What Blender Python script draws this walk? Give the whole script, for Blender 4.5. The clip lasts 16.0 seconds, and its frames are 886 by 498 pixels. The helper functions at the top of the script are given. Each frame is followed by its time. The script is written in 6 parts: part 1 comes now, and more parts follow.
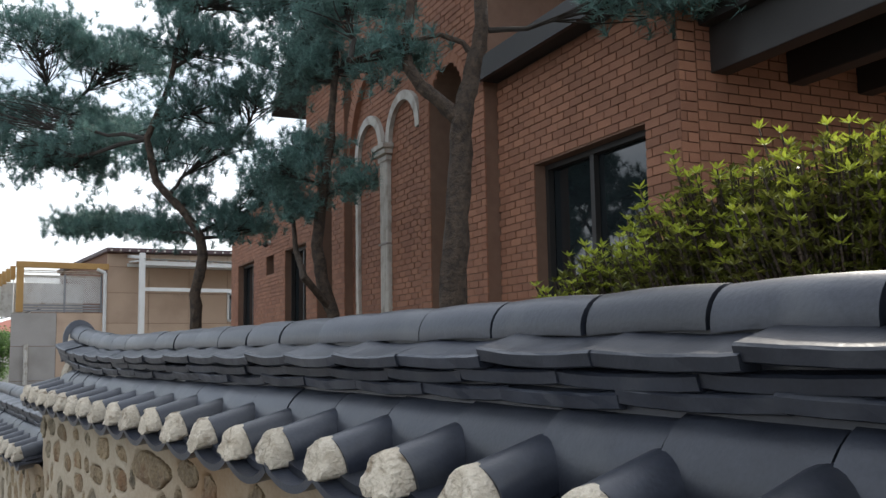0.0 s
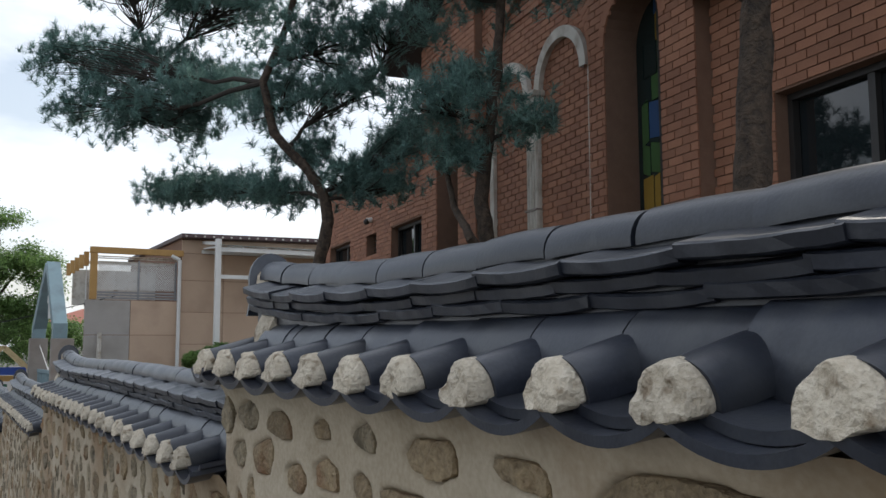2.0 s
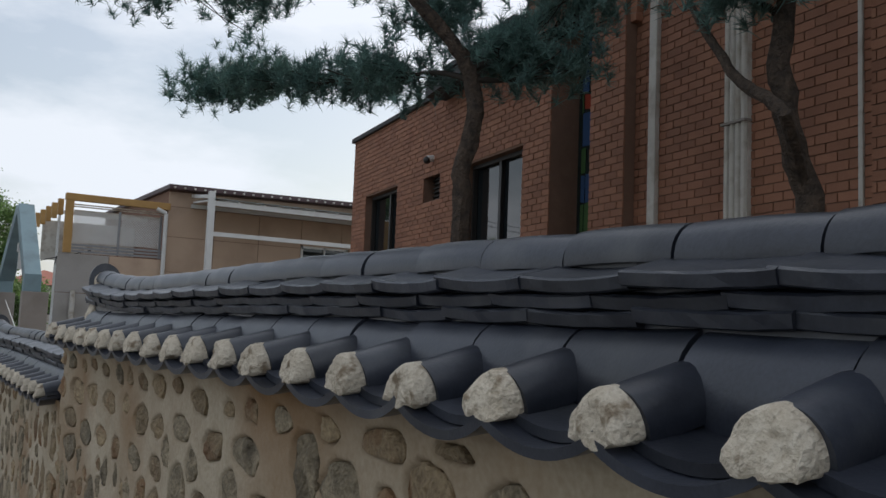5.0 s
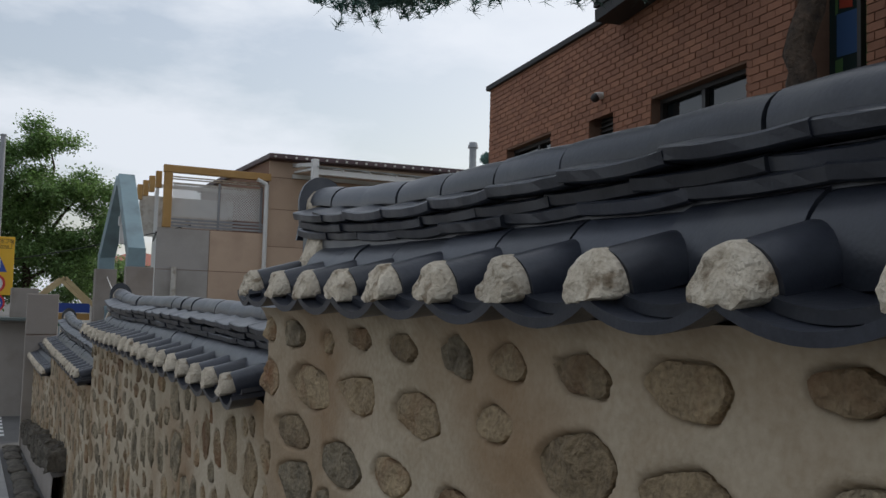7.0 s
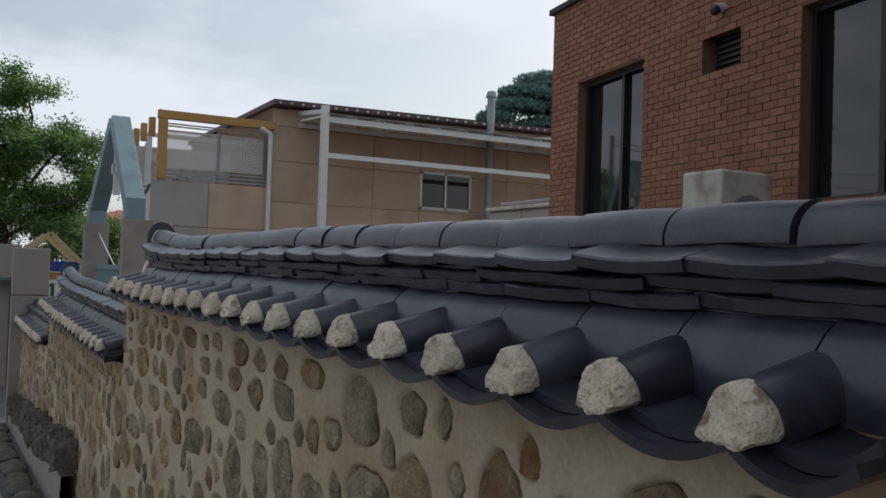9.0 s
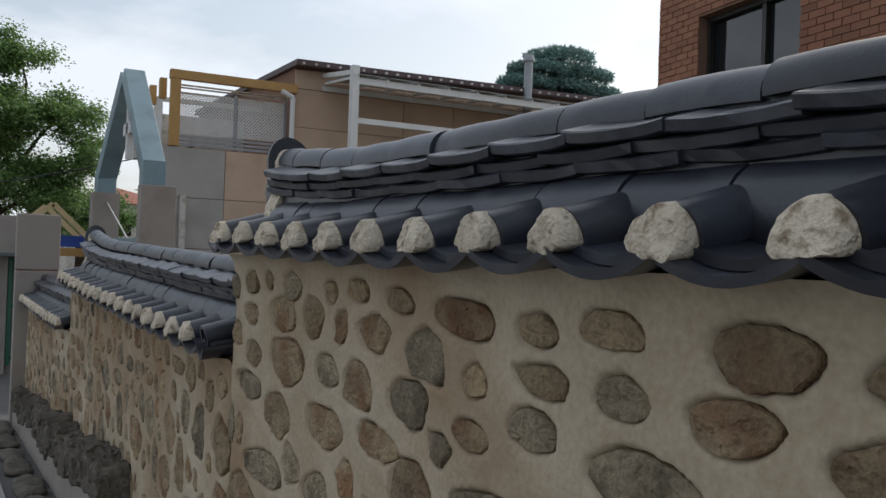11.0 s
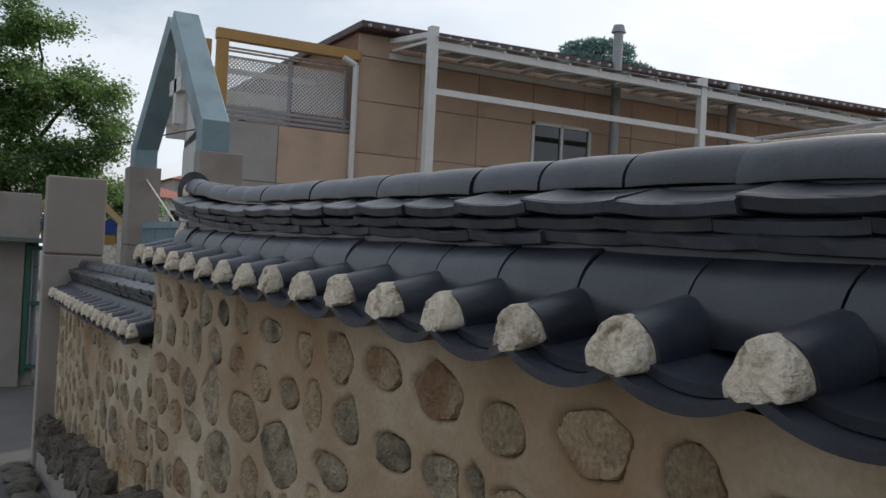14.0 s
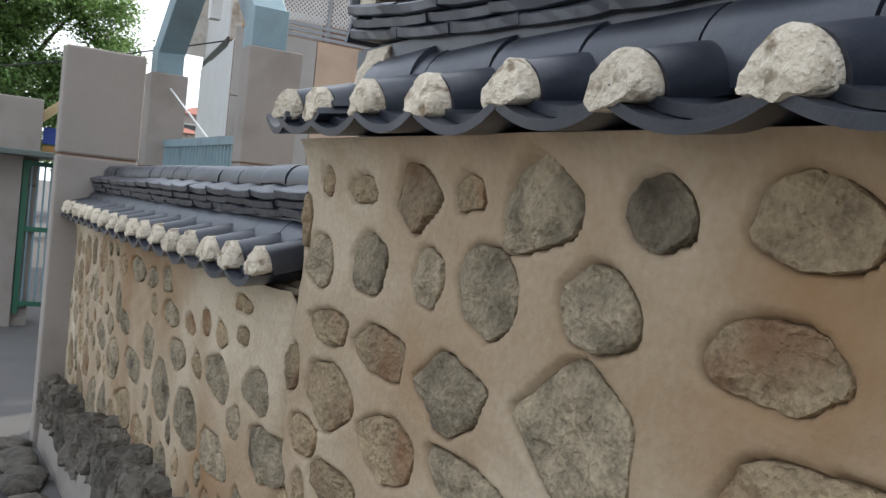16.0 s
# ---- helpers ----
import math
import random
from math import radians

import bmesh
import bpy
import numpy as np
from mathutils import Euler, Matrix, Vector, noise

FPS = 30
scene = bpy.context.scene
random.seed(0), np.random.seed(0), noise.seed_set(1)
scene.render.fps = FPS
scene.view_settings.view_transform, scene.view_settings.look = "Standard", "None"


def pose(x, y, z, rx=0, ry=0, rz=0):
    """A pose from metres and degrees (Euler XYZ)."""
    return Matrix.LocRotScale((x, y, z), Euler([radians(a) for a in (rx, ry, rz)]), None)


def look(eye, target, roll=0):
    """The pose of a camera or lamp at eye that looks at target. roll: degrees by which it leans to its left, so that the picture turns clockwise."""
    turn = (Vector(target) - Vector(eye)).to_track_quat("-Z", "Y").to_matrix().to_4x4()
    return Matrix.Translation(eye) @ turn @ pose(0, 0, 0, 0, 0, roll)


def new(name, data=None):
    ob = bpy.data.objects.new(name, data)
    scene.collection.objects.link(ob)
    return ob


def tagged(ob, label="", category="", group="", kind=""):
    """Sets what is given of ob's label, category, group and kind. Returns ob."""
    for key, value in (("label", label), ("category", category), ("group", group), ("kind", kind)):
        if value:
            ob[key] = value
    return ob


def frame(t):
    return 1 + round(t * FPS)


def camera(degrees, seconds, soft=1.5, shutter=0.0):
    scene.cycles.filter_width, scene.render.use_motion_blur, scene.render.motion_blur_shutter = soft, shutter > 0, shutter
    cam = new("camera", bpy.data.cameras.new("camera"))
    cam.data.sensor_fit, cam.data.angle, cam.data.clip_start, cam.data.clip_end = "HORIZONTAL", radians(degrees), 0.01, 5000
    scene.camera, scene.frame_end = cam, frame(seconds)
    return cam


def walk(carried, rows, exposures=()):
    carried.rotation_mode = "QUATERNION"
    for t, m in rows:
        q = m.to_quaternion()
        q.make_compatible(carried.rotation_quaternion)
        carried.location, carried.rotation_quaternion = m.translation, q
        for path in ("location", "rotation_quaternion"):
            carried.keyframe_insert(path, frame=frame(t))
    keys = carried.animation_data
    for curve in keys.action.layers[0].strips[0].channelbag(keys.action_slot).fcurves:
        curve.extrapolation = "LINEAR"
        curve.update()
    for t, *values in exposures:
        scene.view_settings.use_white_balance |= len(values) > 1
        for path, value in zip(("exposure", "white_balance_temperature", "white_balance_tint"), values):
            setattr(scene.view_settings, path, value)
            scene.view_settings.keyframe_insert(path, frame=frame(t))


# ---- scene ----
cam = camera(52.2, 16.0)
METRES, EYE, TILT, LEAN, TURN = 18.0, 1.52, 0.0, 0.0, -32.6
ROWS = [
    (0.0, 0.0, 0.0, 0.0, 0.1, 6.33, 0.93),
    (0.5, -0.0145, 0.0235, -0.0017, -1.55, 5.86, 1.18),
    (1.0, -0.0304, 0.0475, -0.0028, 2.05, 6.43, 1.54),
    (1.5, -0.0474, 0.0713, -0.0059, 3.68, 6.25, 0.92),
    (2.0, -0.0651, 0.0975, -0.008, 3.39, 6.28, 0.17),
    (2.5, -0.0844, 0.1219, -0.0114, 2.28, 6.41, -1.09),
    (3.0, -0.1012, 0.1487, -0.0137, 1.28, 5.08, -1.63),
    (5.5, -0.1791, 0.2779, -0.0247, 0.71, 5.34, -2.29),
    (6.0, -0.1948, 0.3061, -0.0261, 1.92, 3.89, -1.46),
    (6.5, -0.2123, 0.3327, -0.0277, 2.88, 4.83, -1.86),
    (7.0, -0.2308, 0.3582, -0.0297, 5.61, 3.79, -1.57),
    (7.5, -0.25, 0.3837, -0.0314, 8.17, 3.9, -1.89),
    (8.0, -0.268, 0.4091, -0.0331, 6.19, 3.57, -2.15),
    (10.5, -0.3521, 0.5395, -0.0428, 3.67, -0.51, -2.21),
    (11.0, -0.3712, 0.5649, -0.046, 3.51, 0.61, -2.04),
    (11.5, -0.3873, 0.5921, -0.0482, 1.92, 1.08, -1.97),
    (12.0, -0.4039, 0.6178, -0.0497, 1.04, 2.01, -1.59),
    (12.5, -0.4181, 0.6456, -0.0522, 0.64, 2.84, -1.93),
    (13.0, -0.4361, 0.6718, -0.0548, 4.7, 2.04, -2.85),
    (13.5, -0.4518, 0.6977, -0.0549, 4.18, 1.01, -2.52),
    (14.0, -0.4703, 0.7251, -0.058, 3.77, 0.84, -2.89),
    (14.5, -0.4882, 0.7527, -0.0599, 2.45, -1.26, -3.59),
    (15.0, -0.5055, 0.7807, -0.0626, 3.18, -4.19, -5.34),
    (15.5, -0.5215, 0.8072, -0.0682, 3.36, -2.96, -5.85),
    (16.0, -0.5365, 0.8379, -0.072, 3.2, -1.97, -5.84),
]
EXPOSURES = [(0.0, 0.72), (1.0, 0.66), (2.0, 0.33), (2.5, 0.4), (3.0, -0.2), (3.4, -0.25), (5.5, -0.02), (6.0, -0.02), (6.5, -0.1), (8.0, -0.25), (11.0, 0.0), (11.5, -0.25), (12.0, -0.15), (12.5, -0.25), (13.0, 0.0), (13.5, 0.05), (14.0, -0.05), (14.5, 0.15), (15.3, 0.76), (16.0, 1.05)]
walk(cam, [(t, pose(0, 0, EYE, TILT, LEAN, TURN) @ pose(METRES * x, METRES * y, METRES * z, 90 + pitch, roll, yaw)) for t, x, y, z, yaw, pitch, roll in ROWS], EXPOSURES)

# ---- world, sun, exposure ----
SUN_AZ, SUN_EL = radians(62), radians(36)     # azimuth from +Y towards +X
world = bpy.data.worlds.new("sky")
scene.world = world
world.use_nodes = True
wn, wl = world.node_tree.nodes, world.node_tree.links
wn.clear()
w_out = wn.new("ShaderNodeOutputWorld")
w_bg = wn.new("ShaderNodeBackground")
w_sky = wn.new("ShaderNodeTexSky")
w_sky.sky_type = "NISHITA"
w_sky.sun_disc = False
w_sky.sun_elevation = SUN_EL
w_sky.sun_rotation = SUN_AZ
w_sky.air_density, w_sky.dust_density, w_sky.ozone_density = 1.2, 2.0, 1.0
w_tc = wn.new("ShaderNodeTexCoord")
w_map = wn.new("ShaderNodeMapping")
w_map.inputs["Scale"].default_value = (1.0, 1.0, 2.6)
w_map.inputs["Location"].default_value = (0.35, 0.1, 0.25)
w_noise = wn.new("ShaderNodeTexNoise")
w_noise.inputs["Scale"].default_value = 2.9
w_noise.inputs["Detail"].default_value = 7
w_noise.inputs["Roughness"].default_value = 0.55
w_ramp = wn.new("ShaderNodeValToRGB")
w_ramp.color_ramp.elements[0].position, w_ramp.color_ramp.elements[1].position = 0.43, 0.60
w_ramp.color_ramp.elements[0].color = (0.36, 0.36, 0.36, 1)
w_ramp.color_ramp.elements[1].color = (0.95, 0.95, 0.95, 1)
w_mix = wn.new("ShaderNodeMixRGB")
w_mix.inputs[2].default_value = (8.4, 8.9, 9.7, 1)
w_bg.inputs["Strength"].default_value = 0.10
wl.new(w_tc.outputs["Generated"], w_map.inputs[0])
wl.new(w_map.outputs[0], w_noise.inputs["Vector"])
wl.new(w_noise.outputs[0], w_ramp.inputs[0])
wl.new(w_ramp.outputs[0], w_mix.inputs[0])
wl.new(w_sky.outputs[0], w_mix.inputs[1])
w_dot = wn.new("ShaderNodeVectorMath")
w_dot.operation = "DOT_PRODUCT"
w_dot.inputs[1].default_value = (math.sin(SUN_AZ) * math.cos(SUN_EL), math.cos(SUN_AZ) * math.cos(SUN_EL), math.sin(SUN_EL))
w_glow = wn.new("ShaderNodeMapRange")
w_glow.inputs[1].default_value, w_glow.inputs[2].default_value = -0.4, 1.0
w_glow.inputs[3].default_value, w_glow.inputs[4].default_value = 0.93, 1.14
w_gain = wn.new("ShaderNodeMixRGB")
w_gain.blend_type = "MULTIPLY"
w_gain.inputs[0].default_value = 1.0
wl.new(w_tc.outputs["Generated"], w_dot.inputs[0])
wl.new(w_dot.outputs["Value"], w_glow.inputs[0])
wl.new(w_mix.outputs[0], w_gain.inputs[1])
wl.new(w_glow.outputs[0], w_gain.inputs[2])
wl.new(w_gain.outputs[0], w_bg.inputs[0])
wl.new(w_bg.outputs[0], w_out.inputs[0])

sun_data = bpy.data.lights.new("sun", "SUN")
sun_data.energy, sun_data.angle, sun_data.color = 2.2, radians(2.0), (1.0, 0.93, 0.82)
sun = new("sun", sun_data)
sun_way = Vector((math.sin(SUN_AZ) * math.cos(SUN_EL), math.cos(SUN_AZ) * math.cos(SUN_EL), math.sin(SUN_EL)))
sun.matrix_world = look(sun_way * 60, (0, 0, 0))


# ---- materials ----
def material(name, a, b, rough=0.7, scale=6.0, bump=0.2, fine=60.0, metal=0.0, vary=0.0, spec=0.5, stains=None, stain_scale=1.2, bump_dist=0.01, stain_lo=0.5, stain_hi=0.72, island=False, contrast=0.65, translucent=0.0, grit=0.45):
    """Two base colours mixed by noise at two scales, varied per piece, with fine relief."""
    m = bpy.data.materials.new(name)
    m.use_nodes = True
    n, l = m.node_tree.nodes, m.node_tree.links
    p = n["Principled BSDF"]
    tc = n.new("ShaderNodeTexCoord")
    oi = n.new("ShaderNodeObjectInfo")
    shift = n.new("ShaderNodeVectorMath")
    shift.operation = "MULTIPLY_ADD"
    comb = n.new("ShaderNodeCombineXYZ")
    for k in range(3):
        l.new(oi.outputs["Random"], comb.inputs[k])
    shift.inputs[1].default_value = (37, 23, 51)
    l.new(comb.outputs[0], shift.inputs[0])
    l.new(tc.outputs["Object"], shift.inputs[2])
    n1 = n.new("ShaderNodeTexNoise")
    n1.inputs["Scale"].default_value, n1.inputs["Detail"].default_value, n1.inputs["Roughness"].default_value = scale, 5, 0.6
    n2 = n.new("ShaderNodeTexNoise")
    n2.inputs["Scale"].default_value, n2.inputs["Detail"].default_value = fine, 4
    l.new(shift.outputs[0], n1.inputs["Vector"])
    l.new(shift.outputs[0], n2.inputs["Vector"])
    add = n.new("ShaderNodeMath")
    add.operation = "MULTIPLY_ADD"
    add.inputs[1].default_value, add.inputs[2].default_value = grit, 0.0
    l.new(n2.outputs[0], add.inputs[0])
    mixv = n.new("ShaderNodeMath")
    mixv.operation = "MULTIPLY_ADD"
    mixv.inputs[1].default_value = 1.1
    l.new(n1.outputs[0], mixv.inputs[0])
    l.new(add.outputs[0], mixv.inputs[2])
    sub = n.new("ShaderNodeMapRange")
    sub.inputs[1].default_value, sub.inputs[2].default_value = 0.55 + grit / 2 - contrast / 2, 0.55 + grit / 2 + contrast / 2
    l.new(mixv.outputs[0], sub.inputs[0])
    mix = n.new("ShaderNodeMixRGB")
    mix.inputs[1].default_value, mix.inputs[2].default_value = (*a, 1), (*b, 1)
    l.new(sub.outputs[0], mix.inputs[0])
    colour = mix.outputs[0]
    if stains:
        n3 = n.new("ShaderNodeTexNoise")
        n3.inputs["Scale"].default_value, n3.inputs["Detail"].default_value = stain_scale, 6
        l.new(shift.outputs[0], n3.inputs["Vector"])
        mr = n.new("ShaderNodeMapRange")
        mr.inputs[1].default_value, mr.inputs[2].default_value = stain_lo, stain_hi
        l.new(n3.outputs[0], mr.inputs[0])
        mx = n.new("ShaderNodeMixRGB")
        mx.inputs[2].default_value = (*stains, 1)
        l.new(mr.outputs[0], mx.inputs[0])
        l.new(colour, mx.inputs[1])
        colour = mx.outputs[0]
    if vary:
        hsv = n.new("ShaderNodeHueSaturation")
        vr = n.new("ShaderNodeMapRange")
        vr.inputs[3].default_value, vr.inputs[4].default_value = 1 - vary, 1 + vary
        if island:
            geo = n.new("ShaderNodeNewGeometry")
            l.new(geo.outputs["Random Per Island"], vr.inputs[0])
        else:
            l.new(oi.outputs["Random"], vr.inputs[0])
        l.new(vr.outputs[0], hsv.inputs["Value"])
        l.new(colour, hsv.inputs["Color"])
        colour = hsv.outputs[0]
    l.new(colour, p.inputs["Base Color"])
    p.inputs["Metallic"].default_value = metal
    p.inputs["Specular IOR Level"].default_value = spec
    rr = n.new("ShaderNodeMapRange")
    rr.inputs[3].default_value, rr.inputs[4].default_value = max(0.02, rough - 0.1), min(1, rough + 0.1)
    l.new(n1.outputs[0], rr.inputs[0])
    l.new(rr.outputs[0], p.inputs["Roughness"])
    if bump:
        bp = n.new("ShaderNodeBump")
        bp.inputs["Strength"].default_value, bp.inputs["Distance"].default_value = bump, bump_dist
        l.new(mixv.outputs[0], bp.inputs["Height"])
        l.new(bp.outputs[0], p.inputs["Normal"])
    if translucent:
        tr = n.new("ShaderNodeBsdfTranslucent")
        ms = n.new("ShaderNodeMixShader")
        ms.inputs[0].default_value = translucent
        l.new(colour, tr.inputs["Color"])
        l.new(p.outputs[0], ms.inputs[1])
        l.new(tr.outputs[0], ms.inputs[2])
        l.new(ms.outputs[0], n["Material Output"].inputs["Surface"])
    return m


M_TILE = material("roof_tile_clay", (0.0140, 0.0165, 0.0245), (0.0345, 0.0395, 0.0530), 0.36, 9, 0.10, 150, vary=0.32, spec=0.62, stains=(0.066, 0.069, 0.075), stain_scale=6.5, stain_lo=0.54, stain_hi=0.78, contrast=0.5, grit=0.5)
M_CAP = material("lime_plaster", (0.53, 0.445, 0.33), (0.75, 0.67, 0.54), 0.92, 24, 0.95, 110, vary=0.12, stains=(0.27, 0.205, 0.135), stain_scale=26, bump_dist=0.010, stain_lo=0.56, stain_hi=0.68, grit=0.95, contrast=0.6)
M_MORTAR = material("wall_mortar", (0.365, 0.29, 0.193), (0.53, 0.45, 0.335), 0.92, 2.6, 0.5, 70, stains=(0.24, 0.132, 0.053), stain_scale=0.8, stain_lo=0.48, stain_hi=0.68, contrast=0.5, grit=0.6)
M_STONE = material("field_stone", (0.098, 0.079, 0.050), (0.42, 0.342, 0.228), 0.92, 15, 0.9, 100, vary=0.28, stains=(0.080, 0.062, 0.038), stain_scale=9, bump_dist=0.016, contrast=0.8, grit=0.85)
M_STONE_WARM = material("field_stone_brown", (0.125, 0.086, 0.049), (0.46, 0.35, 0.21), 0.92, 13, 0.9, 100, vary=0.28, stains=(0.19, 0.088, 0.038), stain_scale=6, bump_dist=0.016, contrast=0.8, grit=0.85)
M_FOOT = material("footing_stone", (0.040, 0.034, 0.027), (0.17, 0.15, 0.12), 0.95, 9, 1.0, 45, vary=0.2, bump_dist=0.03, contrast=0.6)
M_BRICK = material("red_brick", (0.245, 0.105, 0.060), (0.35, 0.168, 0.100), 0.85, 3.0, 0.3, 60, vary=0.16, island=True, stains=(0.24, 0.105, 0.062), stain_scale=1.5)
M_BRICK_ONE = material("red_brick_single", (0.245, 0.105, 0.060), (0.35, 0.168, 0.100), 0.85, 3.0, 0.3, 60, vary=0.16)
M_JOINT = material("brick_joint", (0.185, 0.105, 0.072), (0.24, 0.145, 0.10), 0.95, 8, 0.3, 70)
M_DARK = material("dark_metal", (0.022, 0.02, 0.019), (0.035, 0.032, 0.03), 0.5, 5, 0.05, 60)
M_SOFFIT = material("dark_roof_edge", (0.018, 0.018, 0.018), (0.036, 0.036, 0.037), 0.7, 3, 0.1, 50)
M_TRIM = material("painted_trim", (0.50, 0.47, 0.42), (0.62, 0.59, 0.53), 0.7, 6, 0.15, 60, stains=(0.33, 0.28, 0.22), stain_scale=5)
M_TWIG = material("pine_twigs", (0.020, 0.017, 0.014), (0.045, 0.036, 0.028), 0.95, 16, 0.3, 60)
M_HOODWOOD = material("pale_varnished_wood", (0.42, 0.31, 0.15), (0.54, 0.42, 0.23), 0.6, 5, 0.1, 50)
M_SLAB = material("green_grey_sheet", (0.085, 0.105, 0.098), (0.12, 0.14, 0.13), 0.6, 3, 0.05, 40)
M_BARK = material("pine_bark", (0.028, 0.021, 0.016), (0.105, 0.074, 0.052), 0.95, 16, 1.0, 60, bump_dist=0.035, contrast=0.45)
M_NEEDLE = material("pine_needles", (0.074, 0.155, 0.145), (0.190, 0.320, 0.280), 0.5, 2.5, 0, 30, vary=0.35, island=True, translucent=0.38)
M_LEAF = material("shrub_leaves", (0.075, 0.086, 0.018), (0.23, 0.235, 0.045), 0.36, 3, 0, 30, vary=0.5, island=True, translucent=0.35, contrast=0.45)
M_SHOOT = material("young_shrub_leaves", (0.30, 0.36, 0.035), (0.46, 0.50, 0.07), 0.38, 3, 0, 30, vary=0.3, island=True, translucent=0.4)
M_TREELEAF = material("tree_leaves", (0.10, 0.19, 0.065), (0.22, 0.34, 0.11), 0.5, 0.6, 0, 12, vary=0.45, island=True, translucent=0.45)
M_TAN = material("tan_panel", (0.46, 0.33, 0.235), (0.53, 0.39, 0.285), 0.75, 0.8, 0.05, 30, vary=0.07, stains=(0.40, 0.285, 0.205), stain_scale=0.9)
M_GREYPANEL = material("grey_panel", (0.35, 0.325, 0.30), (0.42, 0.39, 0.36), 0.75, 0.8, 0.05, 30, vary=0.06, stains=(0.30, 0.28, 0.25), stain_scale=0.9)
M_CONC = material("rendered_concrete", (0.265, 0.235, 0.208), (0.325, 0.29, 0.258), 0.88, 1.6, 0.25, 60, stains=(0.235, 0.205, 0.178), stain_scale=2.0)
M_MAROON = material("maroon_metal", (0.06, 0.034, 0.038), (0.09, 0.05, 0.052), 0.5, 3, 0.05, 40)
M_WHITE = material("white_metal", (0.60, 0.60, 0.58), (0.72, 0.72, 0.70), 0.5, 3, 0.05, 40)
M_YELLOW = material("ochre_beam", (0.36, 0.20, 0.06), (0.46, 0.27, 0.09), 0.6, 3, 0.05, 40)
M_GATE = material("blue_grey_steel", (0.175, 0.265, 0.30), (0.235, 0.33, 0.36), 0.45, 2, 0.05, 40, stains=(0.135, 0.185, 0.205), stain_scale=2)
M_GREEN = material("green_gate", (0.02, 0.10, 0.06), (0.03, 0.13, 0.08), 0.5, 3, 0.05, 40)
M_PAVE = material("pavement_slab", (0.30, 0.295, 0.285), (0.38, 0.375, 0.36), 0.85, 3, 0.2, 80, vary=0.1)
M_ROAD = material("asphalt", (0.075, 0.072, 0.068), (0.115, 0.11, 0.105), 0.9, 2, 0.3, 120)
M_SOIL = material("garden_soil", (0.10, 0.075, 0.05), (0.17, 0.13, 0.085), 0.95, 3, 0.4, 40)
M_GRASS = material("ground_cover", (0.05, 0.08, 0.02), (0.10, 0.13, 0.04), 0.9, 6, 0.3, 50)
M_SIGN = material("yellow_sign", (0.72, 0.40, 0.02), (0.78, 0.45, 0.03), 0.45, 2, 0, 40)
M_BLUE = material("sign_blue", (0.02, 0.06, 0.30), (0.03, 0.08, 0.36), 0.45, 2, 0, 40)
M_RED = material("sign_red", (0.55, 0.03, 0.03), (0.6, 0.04, 0.04), 0.45, 2, 0, 40)
M_GALV = material("galvanised_steel", (0.24, 0.25, 0.26), (0.33, 0.34, 0.35), 0.45, 4, 0.05, 40, metal=0.4)
M_BLACK = material("black_ink", (0.015, 0.015, 0.015), (0.025, 0.025, 0.025), 0.6, 4, 0, 40)
M_CARD = material("far_roof", (0.30, 0.10, 0.07), (0.36, 0.14, 0.10), 0.8, 2, 0, 20)


def glassy(name, colour, rough=0.05, metal=0.0, spec=0.8):
    m = bpy.data.materials.new(name)
    m.use_nodes = True
    p = m.node_tree.nodes["Principled BSDF"]
    p.inputs["Base Color"].default_value = (*colour, 1)
    p.inputs["Roughness"].default_value, p.inputs["Metallic"].default_value = rough, metal
    p.inputs["Specular IOR Level"].default_value = spec
    return m


M_GLASS = glassy("window_glass", (0.012, 0.016, 0.018), 0.03)
M_STAIN = {k: glassy("stained_" + k, c, 0.12, 0, 0.6) for k, c in (("green", (0.06, 0.13, 0.05)), ("yellow", (0.30, 0.19, 0.04)), ("blue", (0.04, 0.09, 0.20)), ("pale", (0.30, 0.36, 0.36)), ("dark", (0.015, 0.03, 0.03)), ("red", (0.30, 0.05, 0.03)))}


# ---- mesh helpers ----
def thing(name, label, category, group="", kind="", m=None):
    ob = new(name)
    ob.empty_display_size = 0.1
    if m is not None:
        ob.matrix_world = m
    return tagged(ob, label, category, group, kind)


def part(name, bm, mat, parent=None, label="", smooth=False, m=None):
    me = bm if isinstance(bm, bpy.types.Mesh) else bpy.data.meshes.new(name)
    if not isinstance(bm, bpy.types.Mesh):
        bm.to_mesh(me)
        bm.free()
        for f in me.polygons:
            f.use_smooth = smooth
        me.materials.append(mat)
    ob = new(name, me)
    if parent is not None:
        ob.parent = parent
    if m is not None:
        ob.matrix_basis = m
    if label:
        ob["label"] = label
    return ob


def mesh_of(name, verts, faces, mat, smooth=False, crease=38):
    me = bpy.data.meshes.new(name)
    me.from_pydata(verts, [], faces)
    me.update()
    for f in me.polygons:
        f.use_smooth = smooth
    if smooth and crease:
        me.set_sharp_from_angle(angle=radians(crease))
    me.materials.append(mat)
    return me


def box(x0, x1, y0, y1, z0, z1, bevel=0.0, bm=None):
    bm = bm or bmesh.new()
    r = bmesh.ops.create_cube(bm, size=1.0, matrix=Matrix.Translation(((x0 + x1) / 2, (y0 + y1) / 2, (z0 + z1) / 2)) @ Matrix.Diagonal((abs(x1 - x0), abs(y1 - y0), abs(z1 - z0), 1)))
    if bevel:
        edges = list({e for v in r["verts"] for e in v.link_edges})
        bmesh.ops.bevel(bm, geom=edges, offset=bevel, segments=2, affect="EDGES", profile=0.5)
    return bm


